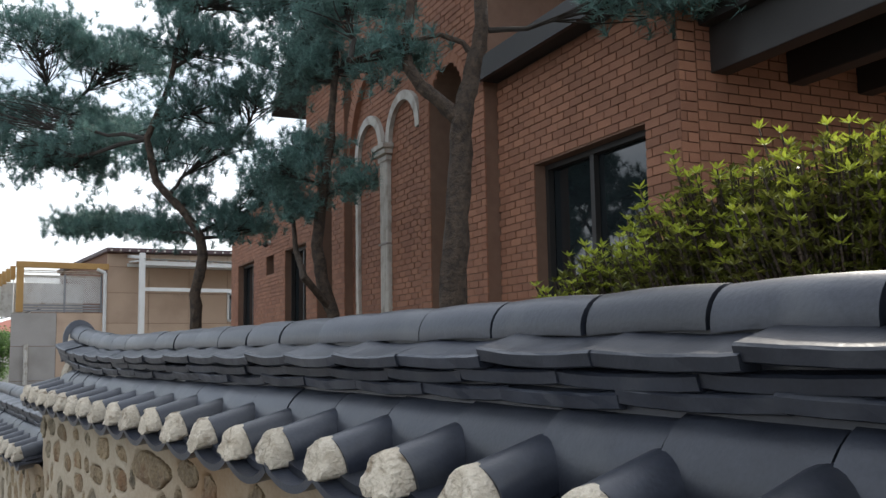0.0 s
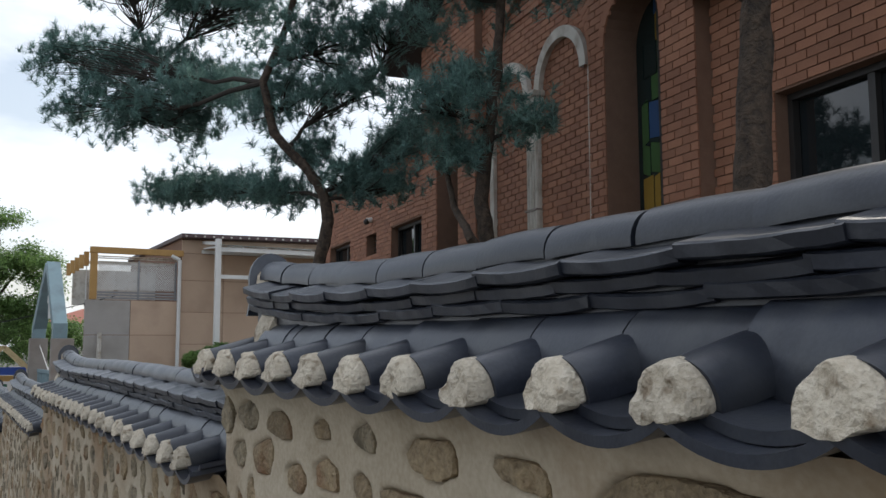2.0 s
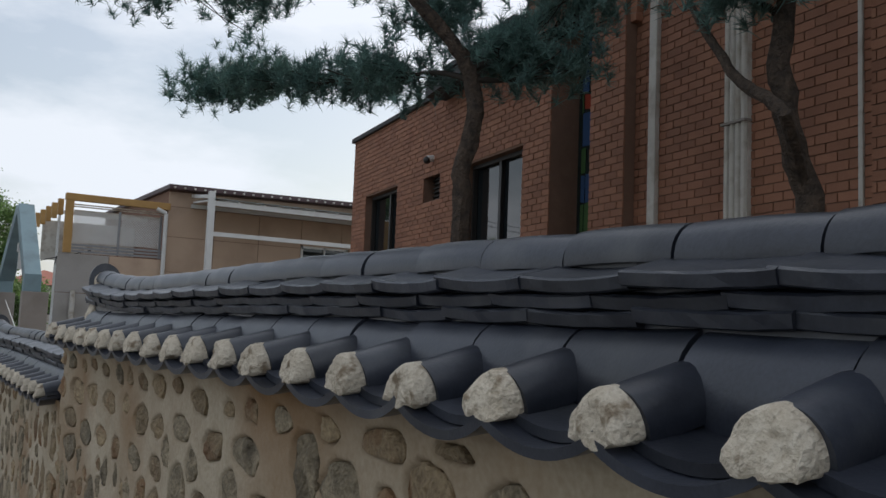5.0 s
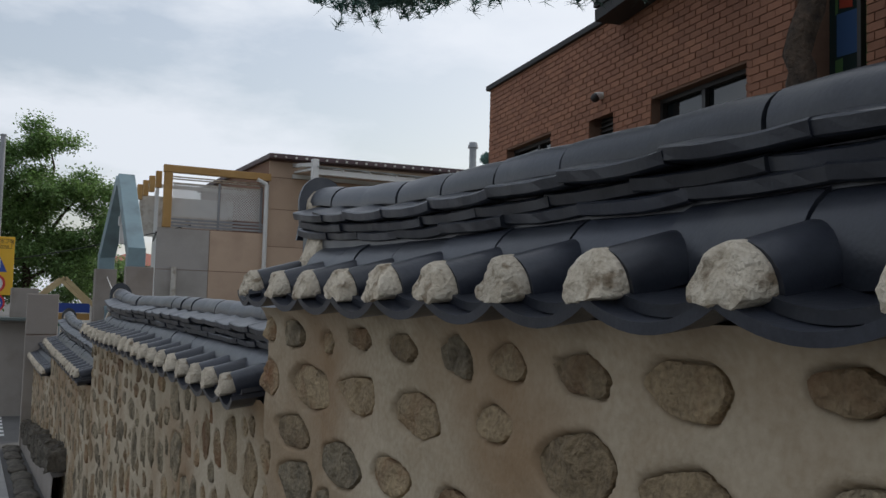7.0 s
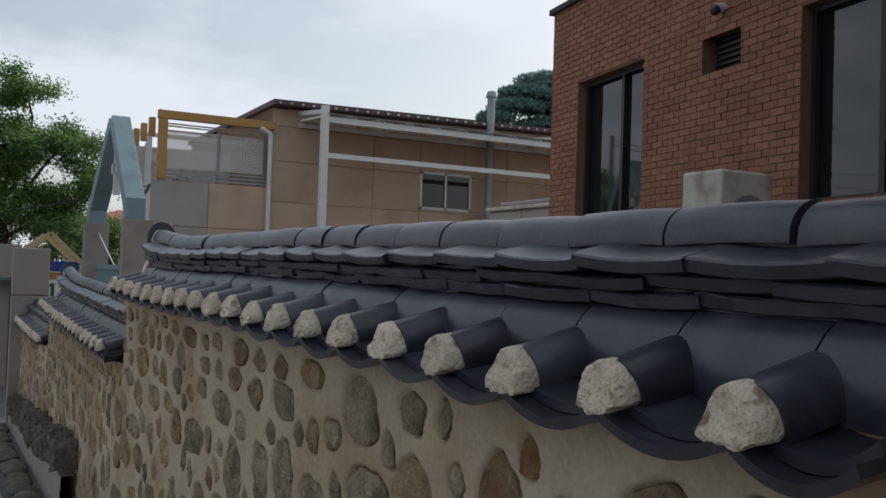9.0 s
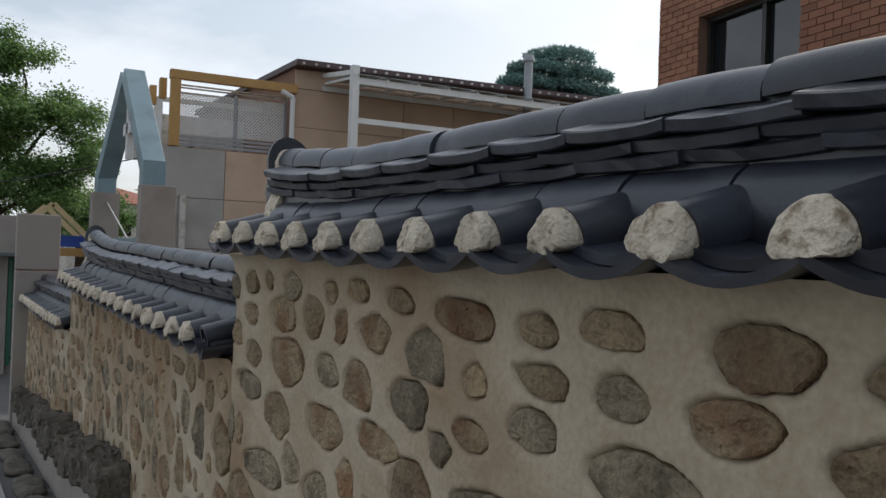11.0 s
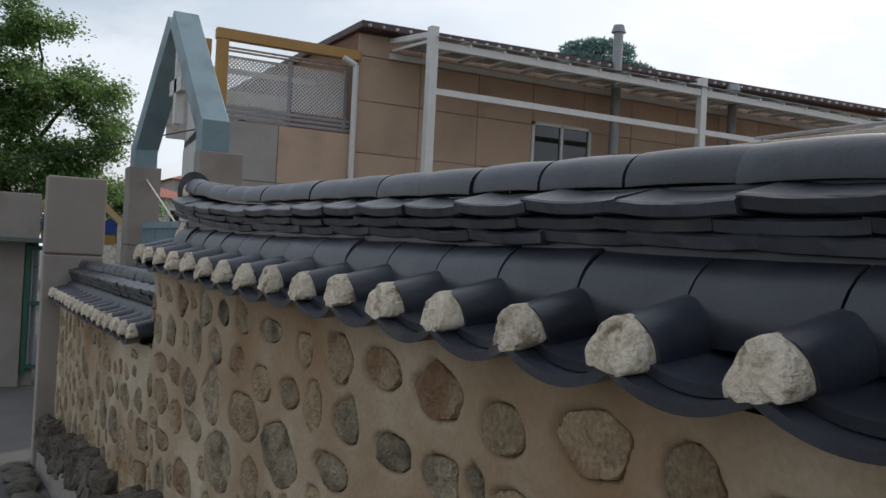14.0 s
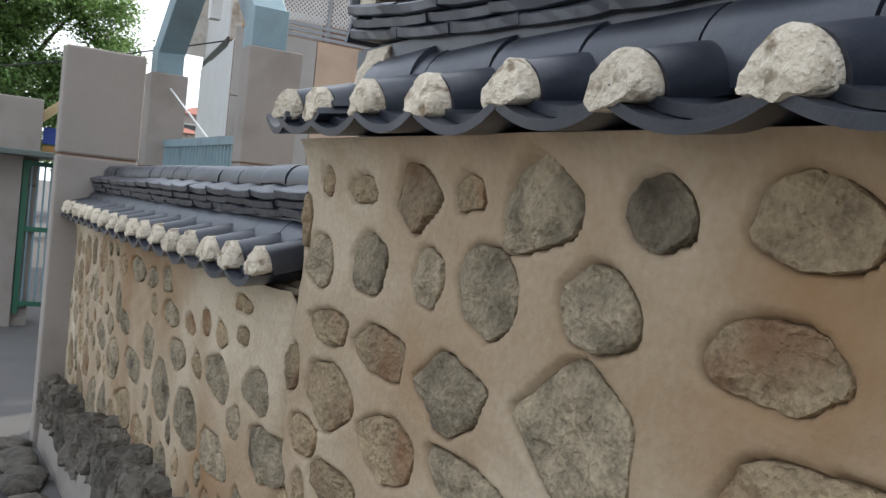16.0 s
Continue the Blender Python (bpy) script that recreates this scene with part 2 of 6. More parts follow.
def beam(p, q, w, h, bm=None, bevel=0.0):
    """A square bar from p to q, w across and h deep."""
    p, q = Vector(p), Vector(q)
    d = q - p
    bm = bm or bmesh.new()
    up = Vector((0, 0, 1)) if abs(d.normalized().z) < 0.95 else Vector((0, 1, 0))
    side = d.cross(up).normalized()
    top = side.cross(d).normalized()
    m = Matrix((side, top, d.normalized())).transposed().to_4x4()
    m.translation = (p + q) / 2
    r = bmesh.ops.create_cube(bm, size=1.0, matrix=m @ Matrix.Diagonal((w, h, d.length, 1)))
    if bevel:
        bmesh.ops.bevel(bm, geom=list({e for v in r["verts"] for e in v.link_edges}), offset=bevel, segments=2, affect="EDGES", profile=0.5)
    return bm


def rod(p, q, r0, r1=None, seg=10, bm=None):
    p, q = Vector(p), Vector(q)
    d = q - p
    bm = bm or bmesh.new()
    m = d.to_track_quat("Z", "Y").to_matrix().to_4x4()
    m.translation = (p + q) / 2
    bmesh.ops.create_cone(bm, cap_ends=True, segments=seg, radius1=r0, radius2=r0 if r1 is None else r1, depth=d.length, matrix=m)
    return bm


def tube(points, radii, seg=10, rough=0.0, seed=0):
    """Verts and faces of a tapered limb through points."""
    rng = random.Random(seed)
    verts, faces = [], []
    pts = [Vector(p) for p in points]
    for i, p in enumerate(pts):
        d = (pts[min(i + 1, len(pts) - 1)] - pts[max(i - 1, 0)]).normalized()
        u = d.cross(Vector((0.3, 1, 0.1))).normalized()
        v = d.cross(u)
        for k in range(seg):
            a = 2 * math.pi * k / seg
            r = radii[i] * (1 + rough * rng.uniform(-1, 1))
            verts.append(p + (u * math.cos(a) + v * math.sin(a)) * r)
    for i in range(len(pts) - 1):
        for k in range(seg):
            a, b = i * seg + k, i * seg + (k + 1) % seg
            faces.append((a, b, b + seg, a + seg))
    faces.append(tuple(range(seg))[::-1])
    faces.append(tuple(range((len(pts) - 1) * seg, len(pts) * seg)))
    return verts, faces


def arc_shell(length, r, a0, a1, th, seg=10, taper=0.0, cuts=2, bow=0.0):
    """A tile bent about its local X axis: angles from +Z towards +Y, length along +X."""
    verts, faces = [], []
    for i in range(cuts):
        f = i / (cuts - 1)
        rr = r * (1 - taper * f)
        for j in range(seg + 1):
            a = a0 + (a1 - a0) * j / seg
            for q in (rr, rr - th):
                verts.append((length * f, math.sin(a) * q, math.cos(a) * q + bow * 4 * f * (1 - f)))
    w = (seg + 1) * 2
    for i in range(cuts - 1):
        for j in range(seg):
            o = i * w + j * 2
            faces.append((o, o + w, o + w + 2, o + 2))
            faces.append((o + 1, o + 3, o + w + 3, o + w + 1))
        o = i * w
        faces.append((o, o + 1, o + w + 1, o + w))
        o = i * w + seg * 2
        faces.append((o, o + w, o + w + 1, o + 1))
    for i in (0, cuts - 1):
        for j in range(seg):
            o = i * w + j * 2
            q = (o, o + 2, o + 3, o + 1)
            faces.append(q if i == 0 else q[::-1])
    return verts, faces


# ---- the stepped tiled wall ----
EAVE_X, FACE_X, RIDGE_X, BACK_X = 0.72, 0.785, 0.975, 1.165
# start, end along the lane, height of the eave's plaster caps, key, spacing of the round tiles, rise along the bay
BAYS = [(-4.6, -0.35, 1.66, "a", 0.24, 0.0), (-0.35, 5.05, 1.372, "b", 0.2326, 0.0), (5.05, 10.50, 1.080, "c", 0.2428, 0.0), (10.50, 15.41, 0.787, "d", 0.2428, 0.0), (15.41, 20.05, 0.405, "e", 0.2512, 0.08), (20.05, 24.03, 0.108, "f", 0.2338, 0.0)]
# where the last two round tiles of each bay lie
LAST = {"a": (-0.43, -0.67), "b": (4.975, 4.765), "c": (10.385, 10.115), "d": (15.30, 15.04), "e": (19.97, 19.775), "f": (23.97, 23.823)}
# one joint of the ridge tiles in each bay and their spacing
RIDGE_JOINT = {"a": (-0.6, 0.25), "b": (4.89, 0.2405), "c": (9.31, 0.248), "d": (14.68, 0.2602), "e": (18.83, 0.2568), "f": (23.8, 0.25)}


def ground_z(y):
    return -0.06 * y if y < 25.5 else -1.53


def sheet(name, x0, x1, ys, zf, mat, parent=None, thick=0.2, nx=2):
    verts, faces = [], []
    for y in ys:
        for i in range(nx):
            verts.append((x0 + (x1 - x0) * i / (nx - 1), y, zf(y)))
    for j in range(len(ys) - 1):
        for i in range(nx - 1):
            a = j * nx + i
            faces.append((a, a + 1, a + nx + 1, a + nx))
    return part(name, mesh_of(name, verts, faces, mat), mat, parent)


m_male = mesh_of("round_tile", *arc_shell(0.26, 0.0525, -1.9, 1.9, 0.012, 16, -0.03), M_TILE, True)
m_flat = mesh_of("flat_tile", *arc_shell(0.34, 0.25, math.pi - 0.55, math.pi + 0.55, 0.0155, 12), M_TILE, True)
m_bugo = mesh_of("under_ridge_tile", *arc_shell(0.262, 0.102, -1.9, 0.35, 0.014, 12, 0.018, 3, -0.001), M_TILE, True)
m_ridge = mesh_of("ridge_tile", *arc_shell(0.2515, 0.056, -1.75, 1.75, 0.013, 14, 0.03, 5, 0.003), M_TILE, True)
m_open = mesh_of("round_tile_open", *arc_shell(0.26, 0.048, -2.7, 2.7, 0.012, 16), M_TILE, True)


def slab_mesh(seed, width):
    """A flat tile lying crosswise in the ridge: it sags in the middle and its front edge is rounded."""
    rng = random.Random(seed)
    ln, th, sag = 0.268, 0.0235, rng.uniform(0.003, 0.007)
    verts, faces = [], []
    n = 8
    prof = [(-width + 0.010, 0.0), (-width + 0.004, 0.002), (-width, th - 0.004), (-width + 0.004, th), (-0.05, 0.046), (0.05, 0.046), (width - 0.004, th), (width - 0.004, 0.003)]
    for i in range(n + 1):
        f = i / n
        dz = -sag * (1 - (2 * f - 1) ** 2) + rng.uniform(-0.0008, 0.0008)
        for px, pz in prof:
            verts.append((px + rng.uniform(-0.0012, 0.0012), ln * f, pz + dz))
    k = len(prof)
    for i in range(n):
        for j in range(k):
            a, b = i * k + j, i * k + (j + 1) % k
            faces.append((a, b, b + k, a + k))
    faces.append(tuple(range(k))[::-1])
    faces.append(tuple(range(n * k, n * k + k)))
    return mesh_of("crosswise_tile", verts, faces, M_TILE, False)


m_slabs = [[slab_mesh(10 * k + s, w) for s in range(4)] for k, w in enumerate((0.117, 0.121, 0.141))]


def cap_mesh(seed):
    """The lump of lime plaster that stops the end of a round tile: rough and chipped, half-round on top, ragged below."""
    rng = random.Random(seed)
    verts, faces = [], []
    n, rings = 44, 9
    off = Vector((rng.uniform(0, 90), rng.uniform(0, 90), rng.uniform(0, 90)))
    drop = rng.uniform(0.7, 1.15)
    skew = rng.uniform(-0.012, 0.012)
    for r in range(rings + 1):
        f = r / rings
        for k in range(n):
            a = 2 * math.pi * k / n
            y, z = math.copysign(abs(math.sin(a)) ** 1.12, math.sin(a)) * (0.055 + 0.006 * max(0.0, 1 - math.cos(a))), math.cos(a) * 0.0600
            if z < 0.0:
                z = -(0.012 + 0.016 * drop) * max(0.0, -math.cos(a)) ** 0.45 - 0.35 * skew * math.sin(y / 0.04)
            xs, sc = ((0.045, 0.86), (0.012, 0.90), (0.006, 1.0), (-0.016, 0.99), (-0.023, 0.93), (-0.025, 0.82), (-0.026, 0.66), (-0.027, 0.48), (-0.028, 0.28), (-0.028, 0.08))[r]
            p = Vector((xs, y * sc, 0.016 + (z - 0.016) * sc))
            nn = noise.noise(p * 26 + off) * 0.008 + noise.noise(p * 70 + off) * 0.006 + max(0.0, noise.noise(p * 42 + off * 2) - 0.15) * 0.004
            p.x -= 0.26 * (0.05 - p.z) * min(1.0, max(0.0, (f - 0.15) * 4))
            p.x += nn * (1.0 if f > 0.3 else 0.0)
            if f > 0.3 and p.z < 0.03:
                p.z += noise.noise(p * 40 + off) * 0.009
            verts.append(p)
    for r in range(rings):
        for k in range(n):
            a, b = r * n + k, r * n + (k + 1) % n
            faces.append((a, b, b + n, a + n))
    faces.append(tuple(range(rings * n, rings * n + n)))
    return mesh_of("plaster_cap", verts, faces, M_CAP, True, 42)


m_caps = [cap_mesh(70 + k) for k in range(14)]


def stone_outline(rng, rw, rh, power):
    """Radius of a rounded, uneven polygon in every direction."""
    n = rng.choice((5, 6, 7))
    turn = rng.uniform(0, 6.28)
    sides = [(turn + 6.2832 * (k + rng.uniform(-0.28, 0.28)) / n, rng.uniform(0.86, 1.06)) for k in range(n)]
    ph, am = [rng.uniform(0, 6.28) for k in range(4)], rng.uniform(0.012, 0.028)
    p = power * 2.6

    def radius(a):
        ux, uz = math.cos(a) / rw, math.sin(a) / rh
        total = sum(max(0.0, (ux * math.cos(t) + uz * math.sin(t)) / d) ** p for t, d in sides)
        return (1 + am * (math.sin(3 * a + ph[0]) + 0.8 * math.sin(7 * a + ph[1]) + 0.6 * math.sin(11 * a + ph[2]) + 0.4 * math.sin(17 * a + ph[3]))) * total ** (-1 / p)
    return radius


def stone_mesh(seed, radius, depth=0.05, mat=None, face_noise=0.006):
    """A field stone set in the wall: flat rough face towards -X, rounded rim, about its own centre."""
    off = Vector((seed * 3.7 % 91, seed * 1.9 % 83, seed * 7.3 % 97))
    verts, faces = [], []
    n = 34
    facets = [(noise.noise(off + Vector((k, 0, 3))) * 0.22, noise.noise(off + Vector((0, k, 7))) * 0.22, noise.noise(off + Vector((k, k, 0))) * 0.010) for k in range(3)]
    for f, dx in ((1.0, depth), (1.0, 0.006), (0.975, 0.001), (0.90, -0.001), (0.74, -0.003), (0.55, -0.004), (0.36, -0.005), (0.16, -0.005)):
        for k in range(n):
            a = 2 * math.pi * k / n
            r = (radius(a) - 0.005) * f
            p = Vector((dx, -math.cos(a) * r, math.sin(a) * r))
            if f < 0.99:
                p.x += noise.noise(p * 22 + off) * face_noise + noise.noise(p * 60 + off) * face_noise * 0.6 - 0.6 * max(-0.006, min(fa * p.y + fb * p.z + fc for fa, fb, fc in facets)) * min(1.0, (1 - f) * 6)
            verts.append(p)
    for r in range(7):
        for k in range(n):
            a, b = r * n + k, r * n + (k + 1) % n
            faces.append((a, b, b + n, a + n))
    faces.append(tuple(range(7 * n, 8 * n)))
    return mesh_of("stone", verts, faces, mat, False)


# field stones that stand out, course by course: along the lane, height, half width, half height
STONES_B_ALL = [(2.55, 1.19, 0.107, 0.045), (3.33, 1.18, 0.086, 0.027), (3.95, 1.18, 0.07, 0.032), (4.21, 1.18, 0.05, 0.027), (4.79, 1.18, 0.1, 0.044), (3.63, 1.17, 0.107, 0.044), (4.51, 1.17, 0.099, 0.04), (2.93, 1.16, 0.19, 0.058), (3.36, 1.08, 0.123, 0.041), (4.19, 1.07, 0.082, 0.04), (4.65, 1.07, 0.1, 0.054), (3.97, 1.07, 0.059, 0.028), (3.74, 1.06, 0.113, 0.035), (4.88, 1.06, 0.069, 0.044), (5.1, 1.05, 0.085, 0.051), (4.39, 1.04, 0.078, 0.036), (4.14, 0.98, 0.112, 0.041)]
STONES_C_TOP = [(8.32, 0.91, 0.054, 0.032), (10.42, 0.91, 0.067, 0.043), (6.7, 0.91, 0.052, 0.016), (9.703, 0.909, 0.078, 0.03), (10.179, 0.905, 0.091, 0.047), (9.215, 0.899, 0.058, 0.039), (9.452, 0.898, 0.069, 0.033), (9.02, 0.896, 0.069, 0.038), (8.56, 0.89, 0.08, 0.042), (7.2, 0.89, 0.056, 0.033), (6.95, 0.89, 0.104, 0.035), (7.44, 0.89, 0.062, 0.036), (8.79, 0.89, 0.068, 0.036), (7.66, 0.89, 0.052, 0.035), (9.933, 0.89, 0.044, 0.032), (8.07, 0.88, 0.083, 0.039), (7.83, 0.88, 0.046, 0.026), (9.069, 0.784, 0.07, 0.037)]
STONES_C_MIDDLE = [(7.68, 0.78, 0.109, 0.046), (8.26, 0.78, 0.105, 0.045), (9.708, 0.77, 0.106, 0.053), (10.07, 0.76, 0.155, 0.063), (10.41, 0.76, 0.095, 0.062), (7.96, 0.76, 0.088, 0.047), (9.401, 0.76, 0.114, 0.051), (8.82, 0.75, 0.109, 0.051), (8.57, 0.75, 0.092, 0.041), (10.19, 0.62, 0.158, 0.049), (9.52, 0.61, 0.093, 0.045), (8.57, 0.61, 0.101, 0.046), (8.89, 0.6, 0.094, 0.054), (9.22, 0.6, 0.082, 0.048), (9.82, 0.59, 0.146, 0.066), (10.49, 0.58, 0.095, 0.057), (10.16, 0.49, 0.142, 0.054)]
STONES_D_TOP = [(15.0, 0.6, 0.048, 0.036), (14.29, 0.6, 0.066, 0.034), (14.79, 0.59, 0.088, 0.047), (14.47, 0.59, 0.046, 0.038), (14.05, 0.59, 0.078, 0.035), (15.17, 0.59, 0.066, 0.041), (13.29, 0.59, 0.092, 0.038), (12.29, 0.58, 0.09, 0.045), (12.99, 0.58, 0.092, 0.049), (13.75, 0.57, 0.122, 0.048), (13.5, 0.57, 0.074, 0.036), (12.55, 0.57, 0.064, 0.041), (12.77, 0.57, 0.062, 0.043), (14.62, 0.51, 0.088, 0.065), (14.88, 0.5, 0.113, 0.058), (14.4, 0.5, 0.043, 0.049), (14.2, 0.5, 0.085, 0.056), (13.46, 0.48, 0.074, 0.035), (13.93, 0.48, 0.098, 0.065), (13.03, 0.48, 0.084, 0.047), (15.16, 0.48, 0.085, 0.037), (13.26, 0.48, 0.07, 0.039), (12.53, 0.47, 0.112, 0.062)]
STONES_D_MIDDLE = [(12.8, 0.46, 0.077, 0.051), (13.7, 0.45, 0.055, 0.039), (13.5, 0.39, 0.082, 0.042), (14.51, 0.37, 0.086, 0.049), (14.82, 0.36, 0.156, 0.07), (14.0, 0.36, 0.101, 0.059), (14.29, 0.36, 0.106, 0.064), (13.21, 0.35, 0.139, 0.06), (15.15, 0.35, 0.088, 0.046), (13.72, 0.34, 0.07, 0.036), (12.94, 0.33, 0.082, 0.054), (15.19, 0.24, 0.146, 0.046), (14.17, 0.24, 0.128, 0.046), (14.52, 0.21, 0.136, 0.067), (14.89, 0.19, 0.139, 0.07), (13.62, 0.18, 0.176, 0.07), (13.97, 0.16, 0.11, 0.084), (14.2, 0.01, 0.093, 0.08), (14.56, -0.0, 0.115, 0.078), (15.01, -0.01, 0.19, 0.062), (14.84, -0.15, 0.15, 0.07), (15.21, -0.17, 0.181, 0.098)]
STONES_E_TOP = [(19.87, 0.28, 0.045, 0.042), (19.24, 0.27, 0.056, 0.034), (19.67, 0.27, 0.082, 0.034), (18.54, 0.26, 0.095, 0.057), (18.77, 0.26, 0.069, 0.056), (19.43, 0.26, 0.087, 0.064), (19.02, 0.25, 0.101, 0.066), (18.22, 0.24, 0.108, 0.038), (17.42, 0.23, 0.104, 0.055), (17.93, 0.22, 0.058, 0.047), (17.67, 0.22, 0.092, 0.074), (17.16, 0.21, 0.104, 0.063), (16.67, 0.21, 0.097, 0.059), (16.46, 0.2, 0.058, 0.058), (16.92, 0.18, 0.082, 0.055), (16.21, 0.18, 0.114, 0.041), (18.87, 0.12, 0.094, 0.064), (19.16, 0.11, 0.111, 0.092), (19.37, 0.11, 0.061, 0.066), (19.62, 0.11, 0.088, 0.065), (19.89, 0.09, 0.088, 0.066)]
STONES_E_MIDDLE = [(17.61, 0.07, 0.086, 0.052), (17.84, 0.07, 0.072, 0.07), (17.36, 0.05, 0.098, 0.047), (16.87, 0.04, 0.084, 0.042), (17.14, 0.04, 0.085, 0.054), (19.81, -0.05, 0.092, 0.044), (19.55, -0.06, 0.124, 0.049), (18.9, -0.07, 0.14, 0.094), (17.7, -0.07, 0.117, 0.054), (19.25, -0.08, 0.114, 0.066), (18.09, -0.11, 0.174, 0.09), (19.78, -0.2, 0.128, 0.078), (19.17, -0.23, 0.121, 0.054), (19.48, -0.24, 0.139, 0.076), (18.36, -0.25, 0.098, 0.071), (18.75, -0.27, 0.19, 0.114), (19.91, -0.32, 0.089, 0.053), (19.72, -0.39, 0.137, 0.047), (19.29, -0.46, 0.177, 0.08), (18.47, -0.062, 0.177, 0.08), (18.038, 0.077, 0.081, 0.047), (18.286, 0.072, 0.096, 0.063), (18.572, 0.103, 0.115, 0.052)]
STONES_F_TOP = [(20.42, -0.08, 0.079, 0.031), (21.38, -0.11, 0.073, 0.052), (21.65, -0.13, 0.104, 0.044), (21.94, -0.13, 0.141, 0.063), (22.3, -0.14, 0.124, 0.045), (20.4, -0.17, 0.067, 0.032), (20.78, -0.19, 0.066, 0.052), (20.61, -0.2, 0.054, 0.046), (21.31, -0.23, 0.132, 0.044), (21.01, -0.23, 0.098, 0.041), (21.58, -0.24, 0.081, 0.047), (20.24, -0.29, 0.129, 0.065), (20.61, -0.33, 0.148, 0.073)]
STONES_F_MIDDLE = [(20.85, -0.34, 0.069, 0.044), (21.15, -0.36, 0.114, 0.053), (22.15, -0.4, 0.131, 0.06), (20.13, -0.44, 0.17, 0.082), (21.38, -0.53, 0.19, 0.119), (20.95, -0.54, 0.145, 0.106), (22.71, -0.54, 0.175, 0.071), (21.92, -0.55, 0.19, 0.068), (20.58, -0.56, 0.174, 0.076), (22.04, -0.76, 0.175, 0.086), (21.26, -0.8, 0.12, 0.094), (21.71, -0.82, 0.13, 0.105)]
STONES = {"b": STONES_B_ALL, "c": STONES_C_TOP + STONES_C_MIDDLE, "d": STONES_D_TOP + STONES_D_MIDDLE, "e": STONES_E_TOP + STONES_E_MIDDLE, "f": STONES_F_TOP + STONES_F_MIDDLE}
# stretches (from y, above z) whose stones are all named above
NAMED = {"b": ((2.5, 1.12), (3.9, 1.0)), "c": ((6.85, 0.82), (7.6, 0.72), (8.5, 0.54)), "d": ((12.2, 0.42), (12.8, 0.30), (13.9, 0.10)), "e": ((16.1, 0.14), (17.3, -0.10), (18.2, -0.30)), "f": ((20.1, -0.42),)}


def wall_stones(bay, y0, y1, ztop, zbase):
    """Stones of a bay: (along, height, half width, half height, angle, seed)."""
    rng = random.Random(900 + ord(bay))
    out = [(y, z, w, h, 0.0, i) for i, (y, z, w, h) in enumerate(STONES.get(bay, [])) if y + w < y1 + 0.02]
    z = ztop - rng.uniform(0.09, 0.12)
    while z > zbase(y1) + 0.12:
        w, h = rng.uniform(0.04, 0.07), rng.uniform(0.045, 0.075)
        y = y1 - w * rng.uniform(0.85, 1.05)
        if not any(((y - s[0]) / (w + s[2])) ** 2 + ((z - s[1]) / (h + s[3])) ** 2 < 1.0 for s in out):
            out.append((y, z, w, h, rng.uniform(-0.2, 0.2), 20000 + int(z * 100)))
        z -= rng.uniform(0.14, 0.19)
    for tries in range(16000):
        r = rng.choice((0.04, 0.05, 0.055, 0.06, 0.07, 0.08)) if tries > 1200 else rng.choice((0.085, 0.10))
        y, z = rng.uniform(y0 + 0.05, y1 - 0.05), None
        base = zbase(y)
        z = rng.uniform(base + 0.08, ztop - 0.085)
        low = 1 + 0.5 * max(0.0, min(1.0, (ztop - 0.5 - z) / 0.6))
        w, h = r * low * rng.uniform(0.8, 1.25), r * low * rng.uniform(0.85, 1.25)
        if bay in "ef":
            w, h = w * (1 - 0.18 * (low - 1)), h * (1 + 0.5 * (low - 1))
        if z - h < base + 0.02 or z + h > ztop - 0.045:
            continue
        if any(y > ya and z > za for ya, za in NAMED.get(bay, ())) and not (bay == "f" and y > 22.3):
            continue
        if any(((y - s[0]) / (w + s[2] + 0.017)) ** 2 + ((z - s[1]) / (h + s[3] + 0.017)) ** 2 < 1.0 for s in out):
            continue
        out.append((y, z, w, h, rng.uniform(-0.22, 0.22), 100 + tries))
    return out


def footing_top(y):
    return -0.30 - 0.155 * (y - 18.0) + 0.10 if y > 18 else None


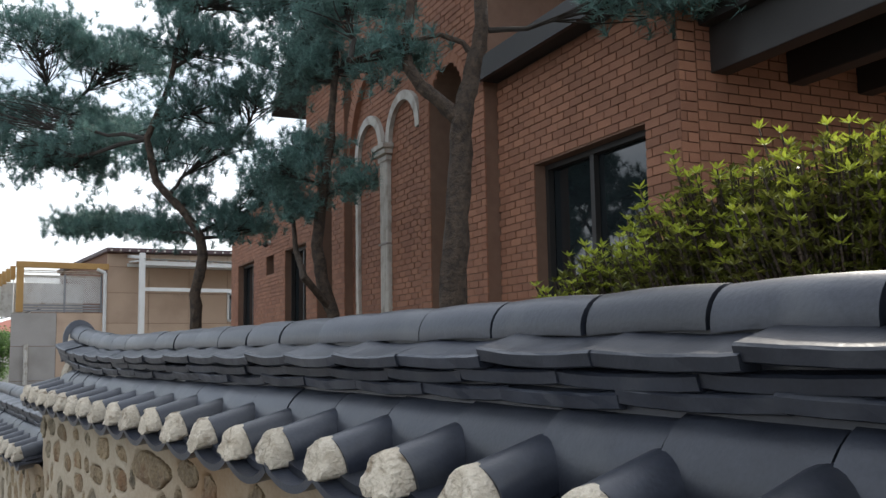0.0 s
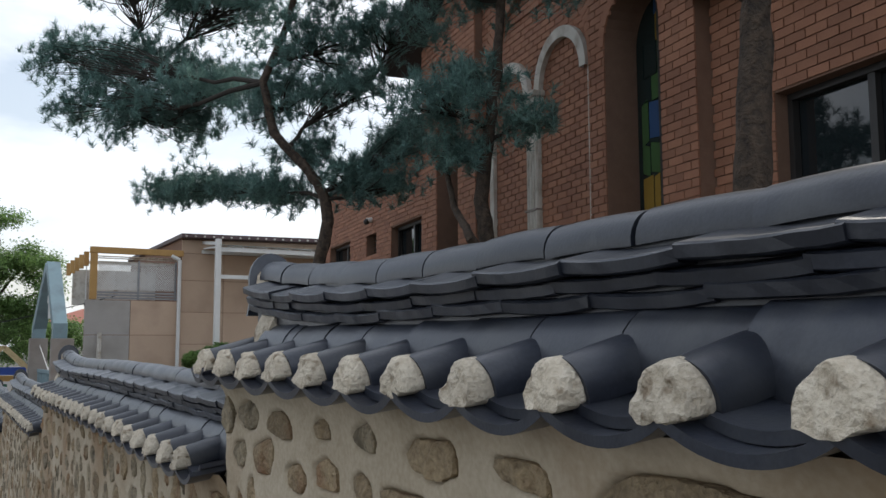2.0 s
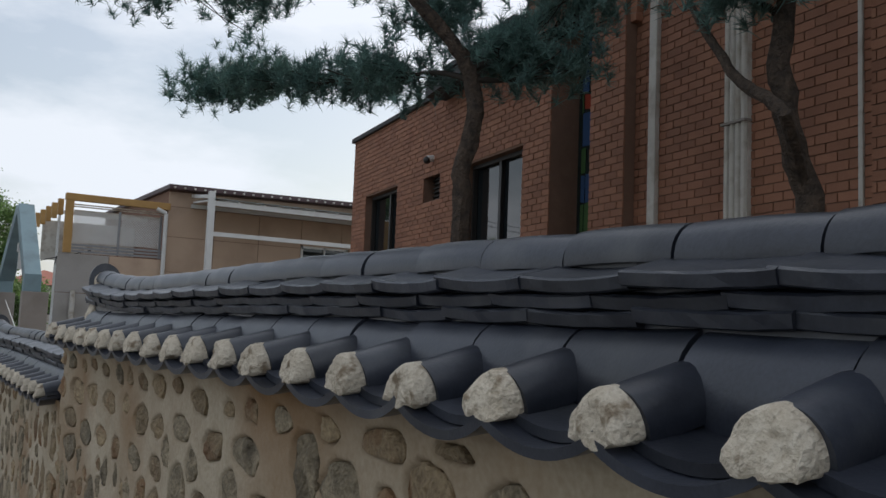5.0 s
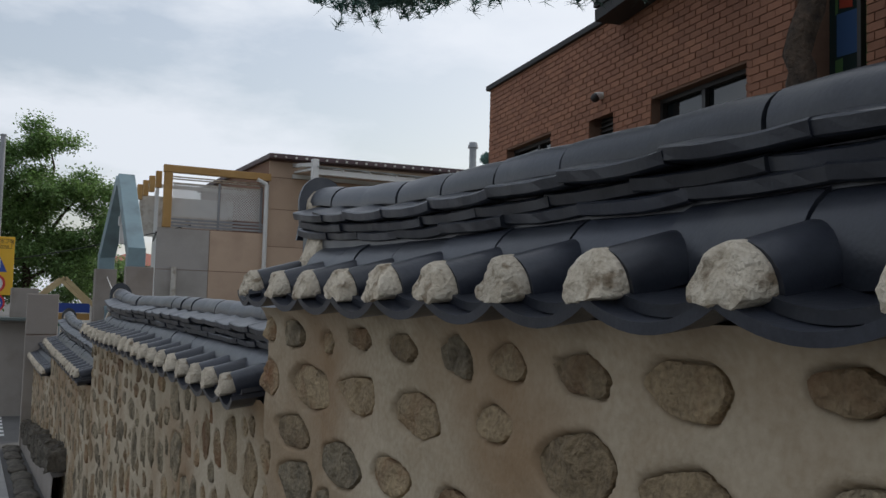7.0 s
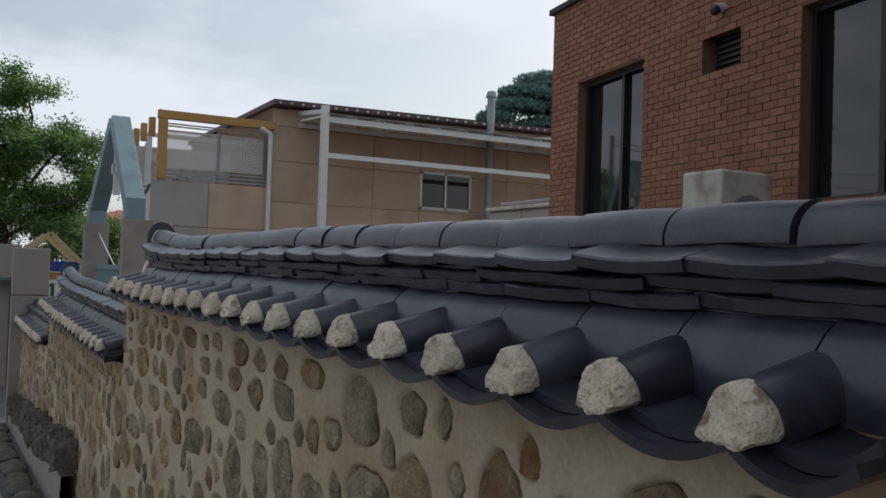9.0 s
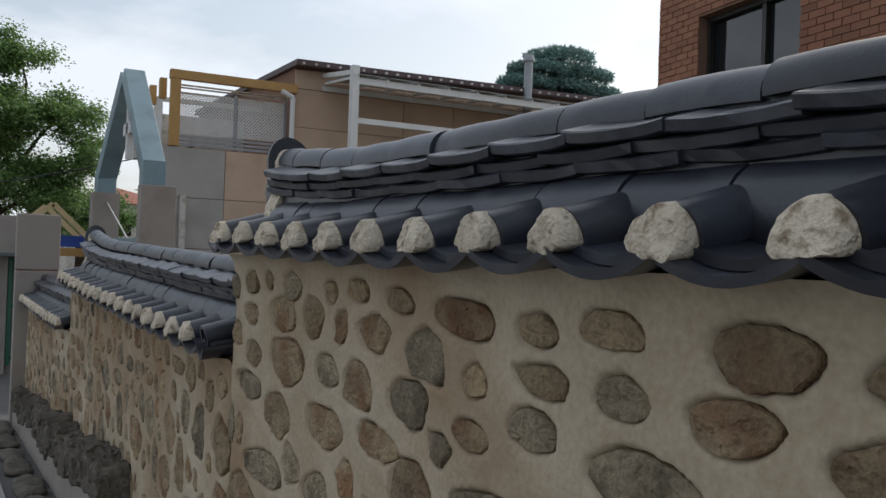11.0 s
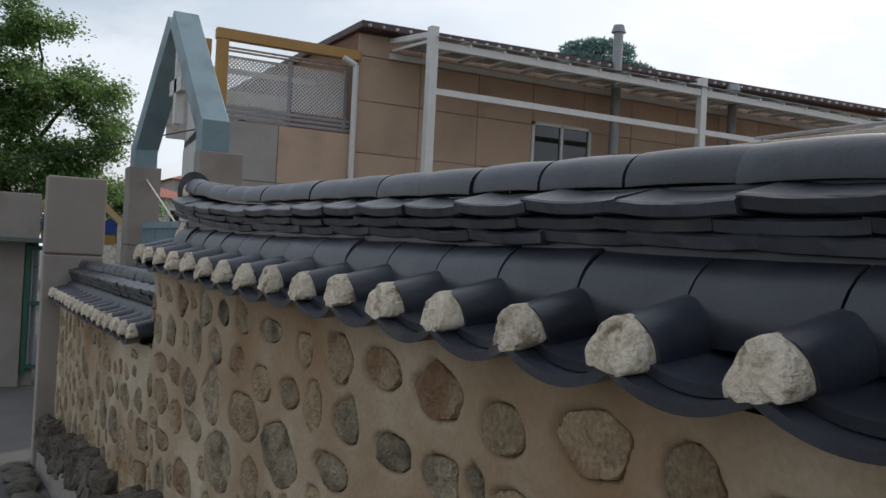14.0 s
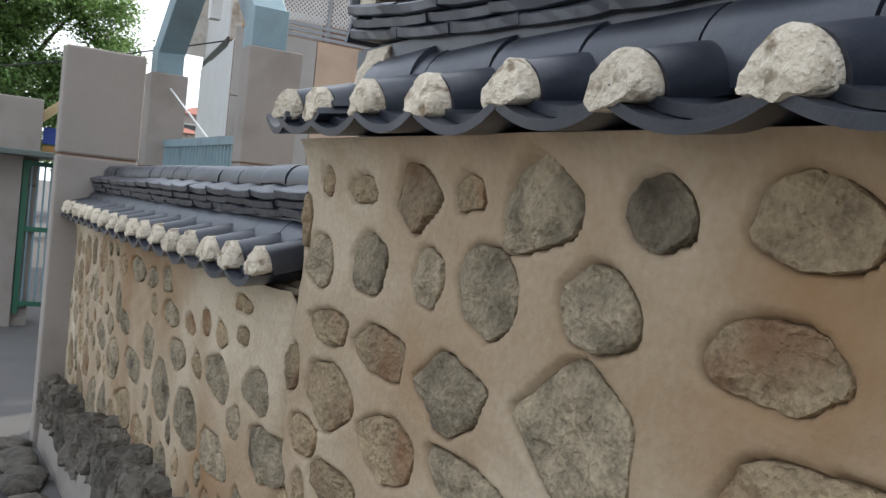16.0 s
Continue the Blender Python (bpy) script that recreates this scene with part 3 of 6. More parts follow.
def build_bay(i):
    y0, y1, cap_z, key, PITCH, climb = BAYS[i]
    ztop = cap_z - 0.105
    droop = {"c": 0.03, "d": 0.028}.get(key, 0.0)
    rng = random.Random(40 + i)
    wall = thing("wall_%d" % (i + 1), "field-stone and mortar courtyard wall bay under dark clay roof tiles", "wall", "stepped bays of the stone wall", "structure")
    last_bay = i == len(BAYS) - 1

    def rise(y):
        """The eave and ridge turn up gently towards the lower end of the bay."""
        f = max(0.0, 1 - (y1 - y) / 1.5)
        g = max(0.0, 1 - (y - y0) / 1.0)
        return (0.0 if last_bay else 0.016 * f * f) + 0.006 * g + climb * (y - y0) / (y1 - y0) - droop * max(0.0, 1 - (y - y0) / 2.7)

    over = {"b": 0.055, "c": 0.005, "d": -0.06, "e": 0.02}.get(key, 0.0)

    def lift(y):
        """The ridge itself turns up more steeply in its last metre."""
        f = max(0.0, 1 - (y1 - y) / 1.0)
        return 0.0 if last_bay or i == 0 else 0.045 * f * f

    def zbase(y):
        return ground_z(y) - 0.05

    stones = wall_stones(key, y0, y1, ztop, zbase) if i > 0 else []
    # mortar: a fine sheet with a socket at every stone
    step = 0.008
    zlow = ground_z(y1) - 0.12
    nu, nv = int((y1 - y0) / step) + 1, int((ztop - zlow) / step) + 1
    yy = np.linspace(y0, y1, nu)
    zz = np.linspace(zlow, ztop, nv)
    Y, Z = np.meshgrid(yy, zz)
    flare = 0.034 * np.exp((Z - ztop) / 0.035)
    Z = Z + climb * (Y - y0) / (y1 - y0) * np.clip((Z - ztop + 0.2) / 0.2, 0, 1)
    deep = np.zeros_like(Y)
    outlines = []
    for s in stones:
        srng = random.Random(int(s[5]) * 31 + i)
        power = srng.choice((2.0, 2.3, 2.8, 3.3))
        rad = stone_outline(srng, s[2], s[3], power)
        outlines.append((rad, srng))
        m = max(s[2], s[3]) * 1.35 + 0.04
        j0, j1 = np.searchsorted(yy, s[0] - m), np.searchsorted(yy, s[0] + m)
        k0, k1 = np.searchsorted(zz, s[1] - m - climb), np.searchsorted(zz, s[1] + m)
        dy, dz = Y[k0:k1, j0:j1] - s[0], Z[k0:k1, j0:j1] - s[1]
        ca, sa = math.cos(s[4]), math.sin(s[4])
        ly, lz = -(dy * ca + dz * sa), -dy * sa + dz * ca
        ang = np.arctan2(lz, ly)
        table = np.array([rad(2 * math.pi * k / 64 - math.pi) for k in range(65)])
        rr = np.interp(ang, np.linspace(-math.pi, math.pi, 65), table)
        edge = np.hypot(ly, lz) - rr
        deep[k0:k1, j0:j1] = np.maximum(deep[k0:k1, j0:j1], 0.026 / (1 + np.exp((edge + 0.002) / 0.0016)))
    def waviness(y, z):
        return 0.009 * math.sin(y * 2.3 + i) * math.sin(z * 3.1 + 1.3 * i) + 0.004 * math.sin(y * 9.1 + 2 * math.sin(z * 7))

    wav = 0.009 * np.sin(Y * 2.3 + i) * np.sin(Z * 3.1 + 1.3 * i) + 0.004 * np.sin(Y * 9.1 + 2 * np.sin(Z * 7)) + 0.0022 * np.sin(Y * 31 + 3 * np.sin(Z * 23)) * np.sin(Z * 29)
    end = 0.03 * np.exp(-(y1 - Y) / 0.02) + 0.03 * np.exp(-(Y - y0) / 0.02)
    X = FACE_X + wav + deep - flare + end
    verts = np.stack([X, Y, Z], -1).reshape(-1, 3)
    idx = np.arange(nu * nv).reshape(nv, nu)
    faces = np.stack([idx[:-1, :-1], idx[1:, :-1], idx[1:, 1:], idx[:-1, 1:]], -1).reshape(-1, 4)
    part("mortar_face", mesh_of("mortar_face", verts.tolist(), faces.tolist(), M_MORTAR, True, 0), M_MORTAR, wall, "cream lime mortar, stained brown under the eave")
    part("wall_core", box(FACE_X + 0.045, BACK_X, y0, y1, zlow, ztop + 0.02), M_MORTAR, wall)
    for (rad, srng), s in zip(outlines, stones):
        mat = M_STONE_WARM if srng.random() < 0.48 + 0.40 * max(0.0, 1 - (ztop - s[1]) / 0.45) else M_STONE
        m = Matrix.Translation((FACE_X + waviness(s[0], s[1]) - 0.034 * math.exp((s[1] + 0.6 * s[3] - ztop - climb * (s[0] - y0) / (y1 - y0)) / 0.035) - 0.001 + 0.005 * srng.random(), s[0], s[1])) @ Matrix.Rotation(s[4], 4, "X")
        part("stone", stone_mesh(int(s[5]) + 60 * i, rad, 0.05, mat, 0.010), mat, wall, m=m)
    # corner stones at the step
    if i > 0:
        for k in range(5):
            h = rng.uniform(0.05, 0.075)
            z = ztop - 0.11 - k * 0.2
            rad = stone_outline(rng, rng.uniform(0.045, 0.075), h, 2.8)
            m = Matrix.Translation((FACE_X + 0.10 + rng.uniform(-0.03, 0.03), y1 + 0.012, z)) @ Matrix.Rotation(radians(-90), 4, "Z")
            part("stone", stone_mesh(500 + k + 10 * i, rad, 0.05, M_STONE, 0.008), M_STONE, wall, m=m)
    # the tiled roof, front and back
    crest = 0.02 if key == "e" else 0.0
    n = int((LAST[key][1] - y0) / PITCH) + 1
    tilt = radians(-15)
    for side in (1, -1):
        for k in range(n + 1):
            y = (LAST[key][0] if k == 0 else LAST[key][1] - (k - 1) * PITCH) + rng.uniform(-0.005, 0.005)
            z = cap_z + rise(y) + rng.uniform(-0.004, 0.004)
            lead = 1 if side == 1 else -1
            ex = EAVE_X if side == 1 else 2 * RIDGE_X - EAVE_X
            face = Matrix.Translation((ex, y, z)) @ (Matrix.Identity(4) if side == 1 else Matrix.Rotation(math.pi, 4, "Z"))
            jog = Matrix.Rotation(radians(rng.uniform(-1.6, 1.6)), 4, "Z")
            open_end = side == 1 and key == "e" and k == n
            part("round_tile", m_open if open_end else m_male, M_TILE, wall, m=face @ Matrix.Translation((0.008 if not open_end else -0.01, 0, -0.059 if not open_end else -0.044)) @ jog @ Matrix.Rotation(tilt, 4, "Y"))
            if side == 1 and not open_end:
                turn = radians(-14) if k == 0 and i < 5 else 0.0
                part("plaster_cap", m_caps[rng.randrange(14)], M_CAP, wall, m=face @ Matrix.Translation((0.000, 0, -0.058)) @ jog @ Matrix.Rotation(tilt * 0.4, 4, "Y") @ Matrix.Rotation(-turn, 4, "Z") @ Matrix.Rotation(rng.uniform(-0.12, 0.12), 4, "X") @ Matrix.Diagonal((1, 0.78 if rng.random() < 0.5 else -0.78, 0.86, 1)))
            if n:
                yf, wide = y - PITCH / 2, PITCH / 0.2515
                if side == 1 and i > 0 and yf - PITCH / 2 < y0 - 0.01:
                    wide = (y - y0) / 0.2515
                    yf = (y + y0) / 2
                if wide < 0.25:
                    continue
                for lay, (fx, fz) in enumerate(((-0.066, -0.004), (-0.034, 0.018))):
                    wob = Matrix.Rotation(radians(rng.uniform(-1.2, 1.2)), 4, "X")
                    part("flat_tile", m_flat, M_TILE, wall, m=face @ Matrix.Translation((fx, (yf - y) * lead, 0.131 + fz)) @ wob @ Matrix.Rotation(radians(-8), 4, "Y") @ Matrix.Diagonal((1, wide, 1, 1)))
        # one more trough past the last cap, cut short at the end of the bay
        ye = LAST[key][0] + 0.022
        ze = cap_z + rise(y1)
        face = Matrix.Translation((EAVE_X if side == 1 else 2 * RIDGE_X - EAVE_X, ye, ze)) @ (Matrix.Identity(4) if side == 1 else Matrix.Rotation(math.pi, 4, "Z"))
        part("flat_tile", m_flat, M_TILE, wall, m=face @ Matrix.Translation((-0.066, 0, 0.129)) @ Matrix.Rotation(radians(-8), 4, "Y") @ Matrix.Diagonal((1, 0.54, 1, 1)))
        for k in range(n + 1):
            y = LAST[key][0] if k == 0 else LAST[key][1] - (k - 1) * PITCH
            z = cap_z + rise(y)
            ex = RIDGE_X - side * 0.055
            if k == 0 and not last_bay:
                y -= 0.14
            m = Matrix.Translation((ex, y + (0.0 if side == 1 else -PITCH), z + 0.85 * crest - 0.030 + rng.uniform(-0.002, 0.002))) @ Matrix.Rotation(radians(-90 if side == 1 else 90), 4, "Z") @ Matrix.Rotation(radians(rng.uniform(-1.2, 1.2)), 4, "Y")
            part("under_ridge_tile", m_bugo, M_TILE, wall, m=m @ Matrix.Diagonal(((PITCH - 0.006) / 0.262, 1, 1, 1)))
    part("ridge_core", box(RIDGE_X - 0.085, RIDGE_X + 0.085, y0 + 0.02, y1 - 0.08, cap_z - 0.12, cap_z + 0.06), M_TILE, wall)
    bed = box(FACE_X + 0.02, BACK_X + 0.01, y0 + 0.005, y1 - 0.03, ztop - 0.01, cap_z - 0.10)
    for v in bed.verts:
        v.co.z += climb * (v.co.y - y0) / (y1 - y0)
    part("roof_bed", bed, M_MORTAR, wall)
    for half, zb, zt in ((0.098, 0.05, 0.128), (0.042, 0.12, 0.19)):
        fill = box(RIDGE_X - half, RIDGE_X + half, y0 + 0.02, y1 - 0.06, cap_z + zb, cap_z + zt)
        for v in fill.verts:
            v.co.z += climb * (v.co.y - y0) / (y1 - y0) - (droop if v.co.y < y0 + 1 else 0)
        part("ridge_fill", fill, M_TILE, wall)
    for lay, (dz, shift) in enumerate(((0.0665, 0.02), (0.0925, 0.13), (0.1195, 0.07))):
        y = y1 - 0.06 + over - 0.010 * lay
        first = True
        while y > y0 + 0.02:
            m = Matrix.Translation((RIDGE_X + rng.uniform(-0.005, 0.005), y - 0.268, cap_z + crest + dz + rise(y - 0.268) * 1.15 + lift(y - 0.268) + rng.uniform(-0.002, 0.002)))
            m = m @ Matrix.Rotation(radians(rng.uniform(0.5, 1.6)) * (1 if lay == 2 else 0.6) + (lift(y) - lift(y - 0.268) + rise(y) - rise(y - 0.268)) / 0.268, 4, "X") @ Matrix.Rotation(radians(rng.uniform(-1.5, 0.5)), 4, "Y")
            part("crosswise_tile", m_slabs[lay][rng.randrange(4)], M_TILE, wall, m=m)
            y -= rng.uniform(0.250, 0.266) - (shift if first else 0)
            first = False
    y = y1 + over
    joint, gap = RIDGE_JOINT[key]
    while y > y0 + 0.1:
        after = joint + gap * math.floor((y - 0.6 * gap - joint) / gap)
        if y - after > 1.45 * gap:
            after += gap
        ln = y - after
        m = Matrix.Translation((RIDGE_X + rng.uniform(-0.004, 0.004), y, cap_z + crest + 0.1745 + rise(y) * 1.3 + lift(y) + rng.uniform(-0.0015, 0.0015))) @ Matrix.Rotation(radians(-90 + rng.uniform(-1, 1)), 4, "Z") @ Matrix.Rotation(radians(rng.uniform(-0.5, 0.8)) + (lift(y) - lift(y - 0.26) + rise(y) - rise(y - 0.26)) / 0.26, 4, "Y")
        grow = rng.uniform(0.985, 1.015)
        part("ridge_tile", m_ridge, M_TILE, wall, m=m @ Matrix.Diagonal(((ln - 0.008) / 0.2515, grow, grow, 1)))
        y = after
    if not last_bay:
        # end plate of the ridge, with plaster behind and a plaster plug below
        zr = cap_z + crest + rise(y1) * 1.3 + lift(y1)
        verts, faces = [], []
        ring = 14
        for f, w in ((0, 1.0), (1, 1.0)):
            for k in range(ring + 1):
                a = -1.9 + 3.8 * k / ring
                up = 0.180 + math.cos(a) * 0.112
                verts.append((math.sin(a) * 0.088, 0.015 * f + 0.34 * max(-0.02, up - 0.16), up))
            verts.append((0.098, 0.015 * f - 0.010, 0.070))
            verts.append((-0.098, 0.015 * f - 0.010, 0.070))
        k = ring + 3
        for j in range(k):
            faces.append((j, (j + 1) % k, (j + 1) % k + k, j + k))
        faces.append(tuple(range(k)))
        faces.append(tuple(range(k, 2 * k))[::-1])
        part("ridge_end_tile", mesh_of("ridge_end_tile", verts, faces, M_TILE), M_TILE, wall, "upright dark end tile of the ridge", m=Matrix.Translation((RIDGE_X, y1 + over + 0.012, zr - 0.02)))
        verts, faces = [], []
        for f in range(5):
            for k in range(24):
                a = 6.2832 * k / 24
                r = 0.050 + 0.016 * (f / 4) ** 1.5
                up = 0.172 + math.cos(a) * r * 1.12
                p = Vector((math.sin(a) * r, -0.06 + (0.057 + 0.34 * (up - 0.16)) * f / 4, up))
                verts.append(p + Vector((math.sin(a), 0, math.cos(a))) * noise.noise(p * 45 + Vector((i, 0, 0))) * 0.006)
        for f in range(4):
            for k in range(24):
                j = (k + 1) % 24
                faces.append((f * 24 + k, f * 24 + j, f * 24 + 24 + j, f * 24 + 24 + k))
        faces.append(tuple(range(24)))
        faces.append(tuple(range(96, 120)))
        part("plaster_fill", mesh_of("plaster_fill", verts, faces, M_CAP), M_CAP, wall, "off-white lime plaster fill", m=Matrix.Translation((RIDGE_X, y1 + over + 0.012, zr - 0.02)))
        bm = box(RIDGE_X - 0.128, RIDGE_X + 0.128, y1 - 0.25, y1 - 0.115, cap_z + rise(y1) - 0.05, cap_z + rise(y1) + 0.105)
        bmesh.ops.subdivide_edges(bm, edges=bm.edges[:], cuts=5, use_grid_fill=True)
        for v in bm.verts:
            v.co.x = RIDGE_X + (v.co.x - RIDGE_X) * (1 - 0.25 * max(0.0, (v.co.z - cap_z - rise(y1)) / 0.105) ** 2)
            v.co += Vector((noise.noise(v.co * 19), noise.noise(v.co * 23 + Vector((5, 0, 0))), 0)) * 0.012
        part("plaster_plug", bm, M_CAP, wall, "off-white lime plaster plug")
    return wall


# ---- ground ----
far_ys = [-40, -10, 0, 5, 10, 15, 20, 25.5, 26, 40, 80, 200, 600]
tagged(sheet("ground", -300, 300, far_ys, lambda y: ground_z(y) - 0.16, M_ROAD), "grey worn asphalt ground and lane", "ground", kind="structure")


def kerb_and_slabs():
    pave = thing("pavement", "pale concrete slab pavement beside the stone wall", "pavement", kind="structure")
    part("pavement_bed", mesh_of("pavement_bed", [(x, y, ground_z(y) - dz) for y in (-8, 0, 25.4) for x, dz in ((-1.6, 0.025), (0.34, 0.025))] , [(0, 1, 3, 2), (2, 3, 5, 4)], M_JOINT), M_JOINT, pave)
    me = None
    for y in np.arange(-7.5, 25.2, 0.6):
        for k, x in enumerate((-1.6, -0.95, -0.30)):
            slab = box(0.004, 0.638, 0.004, 0.592, -0.06, 0.0, 0.006) if me is None else me
            ob = part("paving_slab", slab, M_PAVE, pave, m=Matrix.Translation((x, y, ground_z(y))) @ Matrix.Rotation(-math.atan(0.06), 4, "X"))
            me = ob.data
    kerb = thing("kerb", "grey stone kerb along the pavement edge", "kerb", kind="structure")
    for y in np.arange(-2.0, 25.0, 1.0):
        part("kerb_stone", beam((-1.70, y, ground_z(y) - 0.09), (-1.70, y + 0.985, ground_z(y + 0.985) - 0.09), 0.16, 0.20, bevel=0.012), M_CONC, kerb)
    # earth and rubble strip between the slabs and the footing
    strip = thing("verge", "narrow grey strip of worn asphalt at the wall's foot", "verge", kind="structure")
    part("strip", mesh_of("strip", [(x, y, ground_z(y) + dz) for y in (-8, 0, 10, 25.4) for x, dz in ((0.34, -0.02), (0.80, 0.0))], [(0, 1, 3, 2), (2, 3, 5, 4), (4, 5, 7, 6)], M_ROAD), M_ROAD, strip)
    far = thing("far_pavement", "pale slab pavement past the side street", "pavement", kind="structure")
    me = None
    for y in np.arange(36.5, 75, 1.2):
        for x in (-2.6, -1.4, -0.2):
            slab = box(0.005, 1.19, 0.005, 1.19, -0.12, 0.0) if me is None else me
            ob = part("paving_slab", slab, M_PAVE, far, m=Matrix.Translation((x, y, -1.58)))
            me = ob.data
    marks = thing("road_marking", "white painted road markings on the side street", "marking", kind="structure")
    for k in range(6):
        part("paint_bar", box(-0.9 + 0.0 * k, 0.5, 27.2 + k * 0.55, 27.45 + k * 0.55, -1.69, -1.683), M_WHITE, marks)
    part("paint_bar", box(-3.4, -3.25, 27, 70, -1.69, -1.683), M_YELLOW, marks)


kerb_and_slabs()
for i in range(len(BAYS)):
    build_bay(i)


def footing():
    """Dark rough stones that step down at the wall's foot, over a rendered plinth."""
    foot = thing("wall_footing", "dark rough stone footing ledge with rendered plinth below", "footing", kind="structure")
    rng = random.Random(5)
    y = 17.2
    while y < 23.9:
        ln = rng.uniform(0.16, 0.34)
        top = ground_z(y) + (0.52 if y < 20.0 else 0.42) + rng.uniform(-0.06, 0.07)
        bm = box(0.655 if y > 20 else 0.62, 0.80, y, y + ln - 0.01, top - 0.22, top)
        bmesh.ops.subdivide_edges(bm, edges=bm.edges[:], cuts=9, use_grid_fill=True)
        off = Vector((y * 3, 0, 0))
        for v in bm.verts:
            c = Vector((0.70, y + ln / 2, top - 0.11))
            d = v.co - c
            round_k = 1 - 0.16 * (abs(d.y) / (ln / 2)) ** 3 * (abs(d.z) / 0.11) ** 2
            v.co = c + d * round_k + Vector((noise.noise(v.co * 9 + off) * 0.03 + noise.noise(Vector((v.co.x * 20, v.co.y * 34, v.co.z * 14)) + off) * 0.035, noise.noise(v.co * 11 + off) * 0.02, noise.noise(v.co * 10 + off * 2) * 0.04 + noise.noise(v.co * 31 + off) * 0.016))
        part("footing_stone", bm, M_FOOT, foot)
        y += ln
    verts = [(x, yy, ground_z(yy) + dz) for yy in (17.2, 20.0, 20.02, 24.03) for x, dz in ((0.66, -0.1), (0.67, 0.30 if yy < 20.01 else 0.24), (0.79, 0.31 if yy < 20.01 else 0.25))]
    faces = []
    for j in range(3):
        for k in range(2):
            a = j * 3 + k
            faces.append((a, a + 1, a + 4, a + 3))
    part("plinth", mesh_of("plinth", verts, faces, M_CONC), M_CONC, foot, "grey cement render")
    y = 18.0
    while y < 24.0:
        ln = rng.uniform(0.3, 0.7)
        bm = bmesh.new()
        bmesh.ops.create_icosphere(bm, subdivisions=2, radius=1, matrix=Matrix.Translation((0.50, y, ground_z(y) + 0.02)) @ Matrix.Diagonal((0.12, ln / 2, 0.035, 1)))
        for v in bm.verts:
            v.co += v.normal * noise.noise(v.co * 7) * 0.05
        part("edging_stone", bm, M_FOOT, foot, smooth=True)
        y += ln


footing()

# ---- garden behind the wall ----
tagged(part("garden_ground", mesh_of("garden_ground", [(BACK_X, -12, 0.9), (40, -12, 0.9), (BACK_X, 12, 0.55), (40, 12, 0.55), (BACK_X, 20, 0.1), (40, 20, 0.1), (BACK_X, 24.46, -0.9), (40, 24.46, -0.9), (2.2, 27, -1.5), (40, 27, -1.5)], [(0, 1, 3, 2), (2, 3, 5, 4), (4, 5, 7, 6), (6, 7, 9, 8)], M_SOIL), M_SOIL), "bare brown garden soil behind the wall", "soil", kind="structure")


# ---- the brick church ----
FAC = Matrix.Translation((4.89, 4.31, 0)) @ Matrix.Rotation(radians(82.03), 4, "Z")
church = thing("brick_church", "red brick church with arched niches, white trim and dark eaves", "building", m=FAC)


def brick_sheet(name, s0, s1, z0, z1, out, holes, parent, top=None, axis="front", seed=0, single=None):
    """Bricks with recessed joints: s along the wall, z up; holes are (s0, s1, z0, z1, arched)."""
    rng = random.Random(seed)
    ch, ln, gap = 0.0735, 0.203, 0.010
    V, Fc = [], []
    one = None
    rows = int((z1 - z0) / ch) + 1
    for r in range(rows):
        zb = z0 + r * ch
        zt = min(zb + ch - gap, z1)
        if zt - zb < 0.01:
            continue
        s = s0 - (0.5 * ln if r % 2 else 0)
        while s < s1:
            a, b = max(s0, s), min(s1, s + ln - gap)
            s += ln
            spans = [(a, b)] if b - a > 0.02 else []
            zc = (zb + zt) / 2
            if top is not None:
                spans = [q for q in spans if zt < top((q[0] + q[1]) / 2)]
            for h in holes:
                h0, h1, hz0, hz1 = h[:4]
                if len(h) > 4:
                    rr = (h1 - h0) / 2
                    spring = hz1 - rr
                    if zc > spring:
                        d = zc - spring
                        if d >= rr:
                            continue
                        half = math.sqrt(rr * rr - d * d)
                        h0, h1 = (h0 + h1) / 2 - half, (h0 + h1) / 2 + half
                if hz0 < zc < hz1:
                    cut = []
                    for p, q in spans:
                        if q <= h0 or p >= h1:
                            cut.append((p, q))
                        else:
                            if h0 - p > 0.02:
                                cut.append((p, h0))
                            if q - h1 > 0.02:
                                cut.append((h1, q))
                    spans = cut
            for p, q in spans:
                j = rng.uniform(-0.0025, 0.0025)
                if single and single[0] < zb < single[1] and abs(q - p - ln + gap) < 1e-6 and zt - zb > ch - gap - 1e-6:
                    ob = part("brick", one or box(0, ln - gap, -0.016, 0.012, 0, ch - gap), M_BRICK_ONE, parent, m=Matrix.Translation((p, out + j, zb)))
                    one = ob.data
                    continue
                o = len(V)
                for dep in (out + 0.012 + j, out - 0.004):
                    for ss, zz in ((p, zb), (q, zb), (q, zt), (p, zt)):
                        V.append((ss, dep, zz) if axis == "front" else (out - dep + 0.0, ss, zz))
                for f in ((0, 3, 2, 1), (0, 1, 5, 4), (1, 2, 6, 5), (2, 3, 7, 6), (3, 0, 4, 7)):
                    Fc.append(tuple(o + k for k in f) if axis != "front" else tuple(o + k for k in f))
    me = mesh_of(name, V, Fc, M_BRICK)
    return tagged(part(name, me, M_BRICK, parent), kind="stuff")


def panel_with_holes(name, s0, s1, z0, z1, out, back, holes, parent, mat, top=None):
    """A wall slab cut into boxes round its openings."""
    cuts = sorted({s0, s1, *[h[0] for h in holes], *[h[1] for h in holes]})
    for a, b in zip(cuts, cuts[1:]):
        mid = (a + b) / 2
        zs = [z0]
        for h in sorted([h for h in holes if h[0] < mid < h[1]], key=lambda h: h[2]):
            if h[2] > zs[-1] + 0.001:
                part(name, box(a, b, back, out, zs[-1], h[2]), mat, parent)
            zs.append(h[3])
        if zs[-1] < z1:
            part(name, box(a, b, back, out, zs[-1], z1), mat, parent)


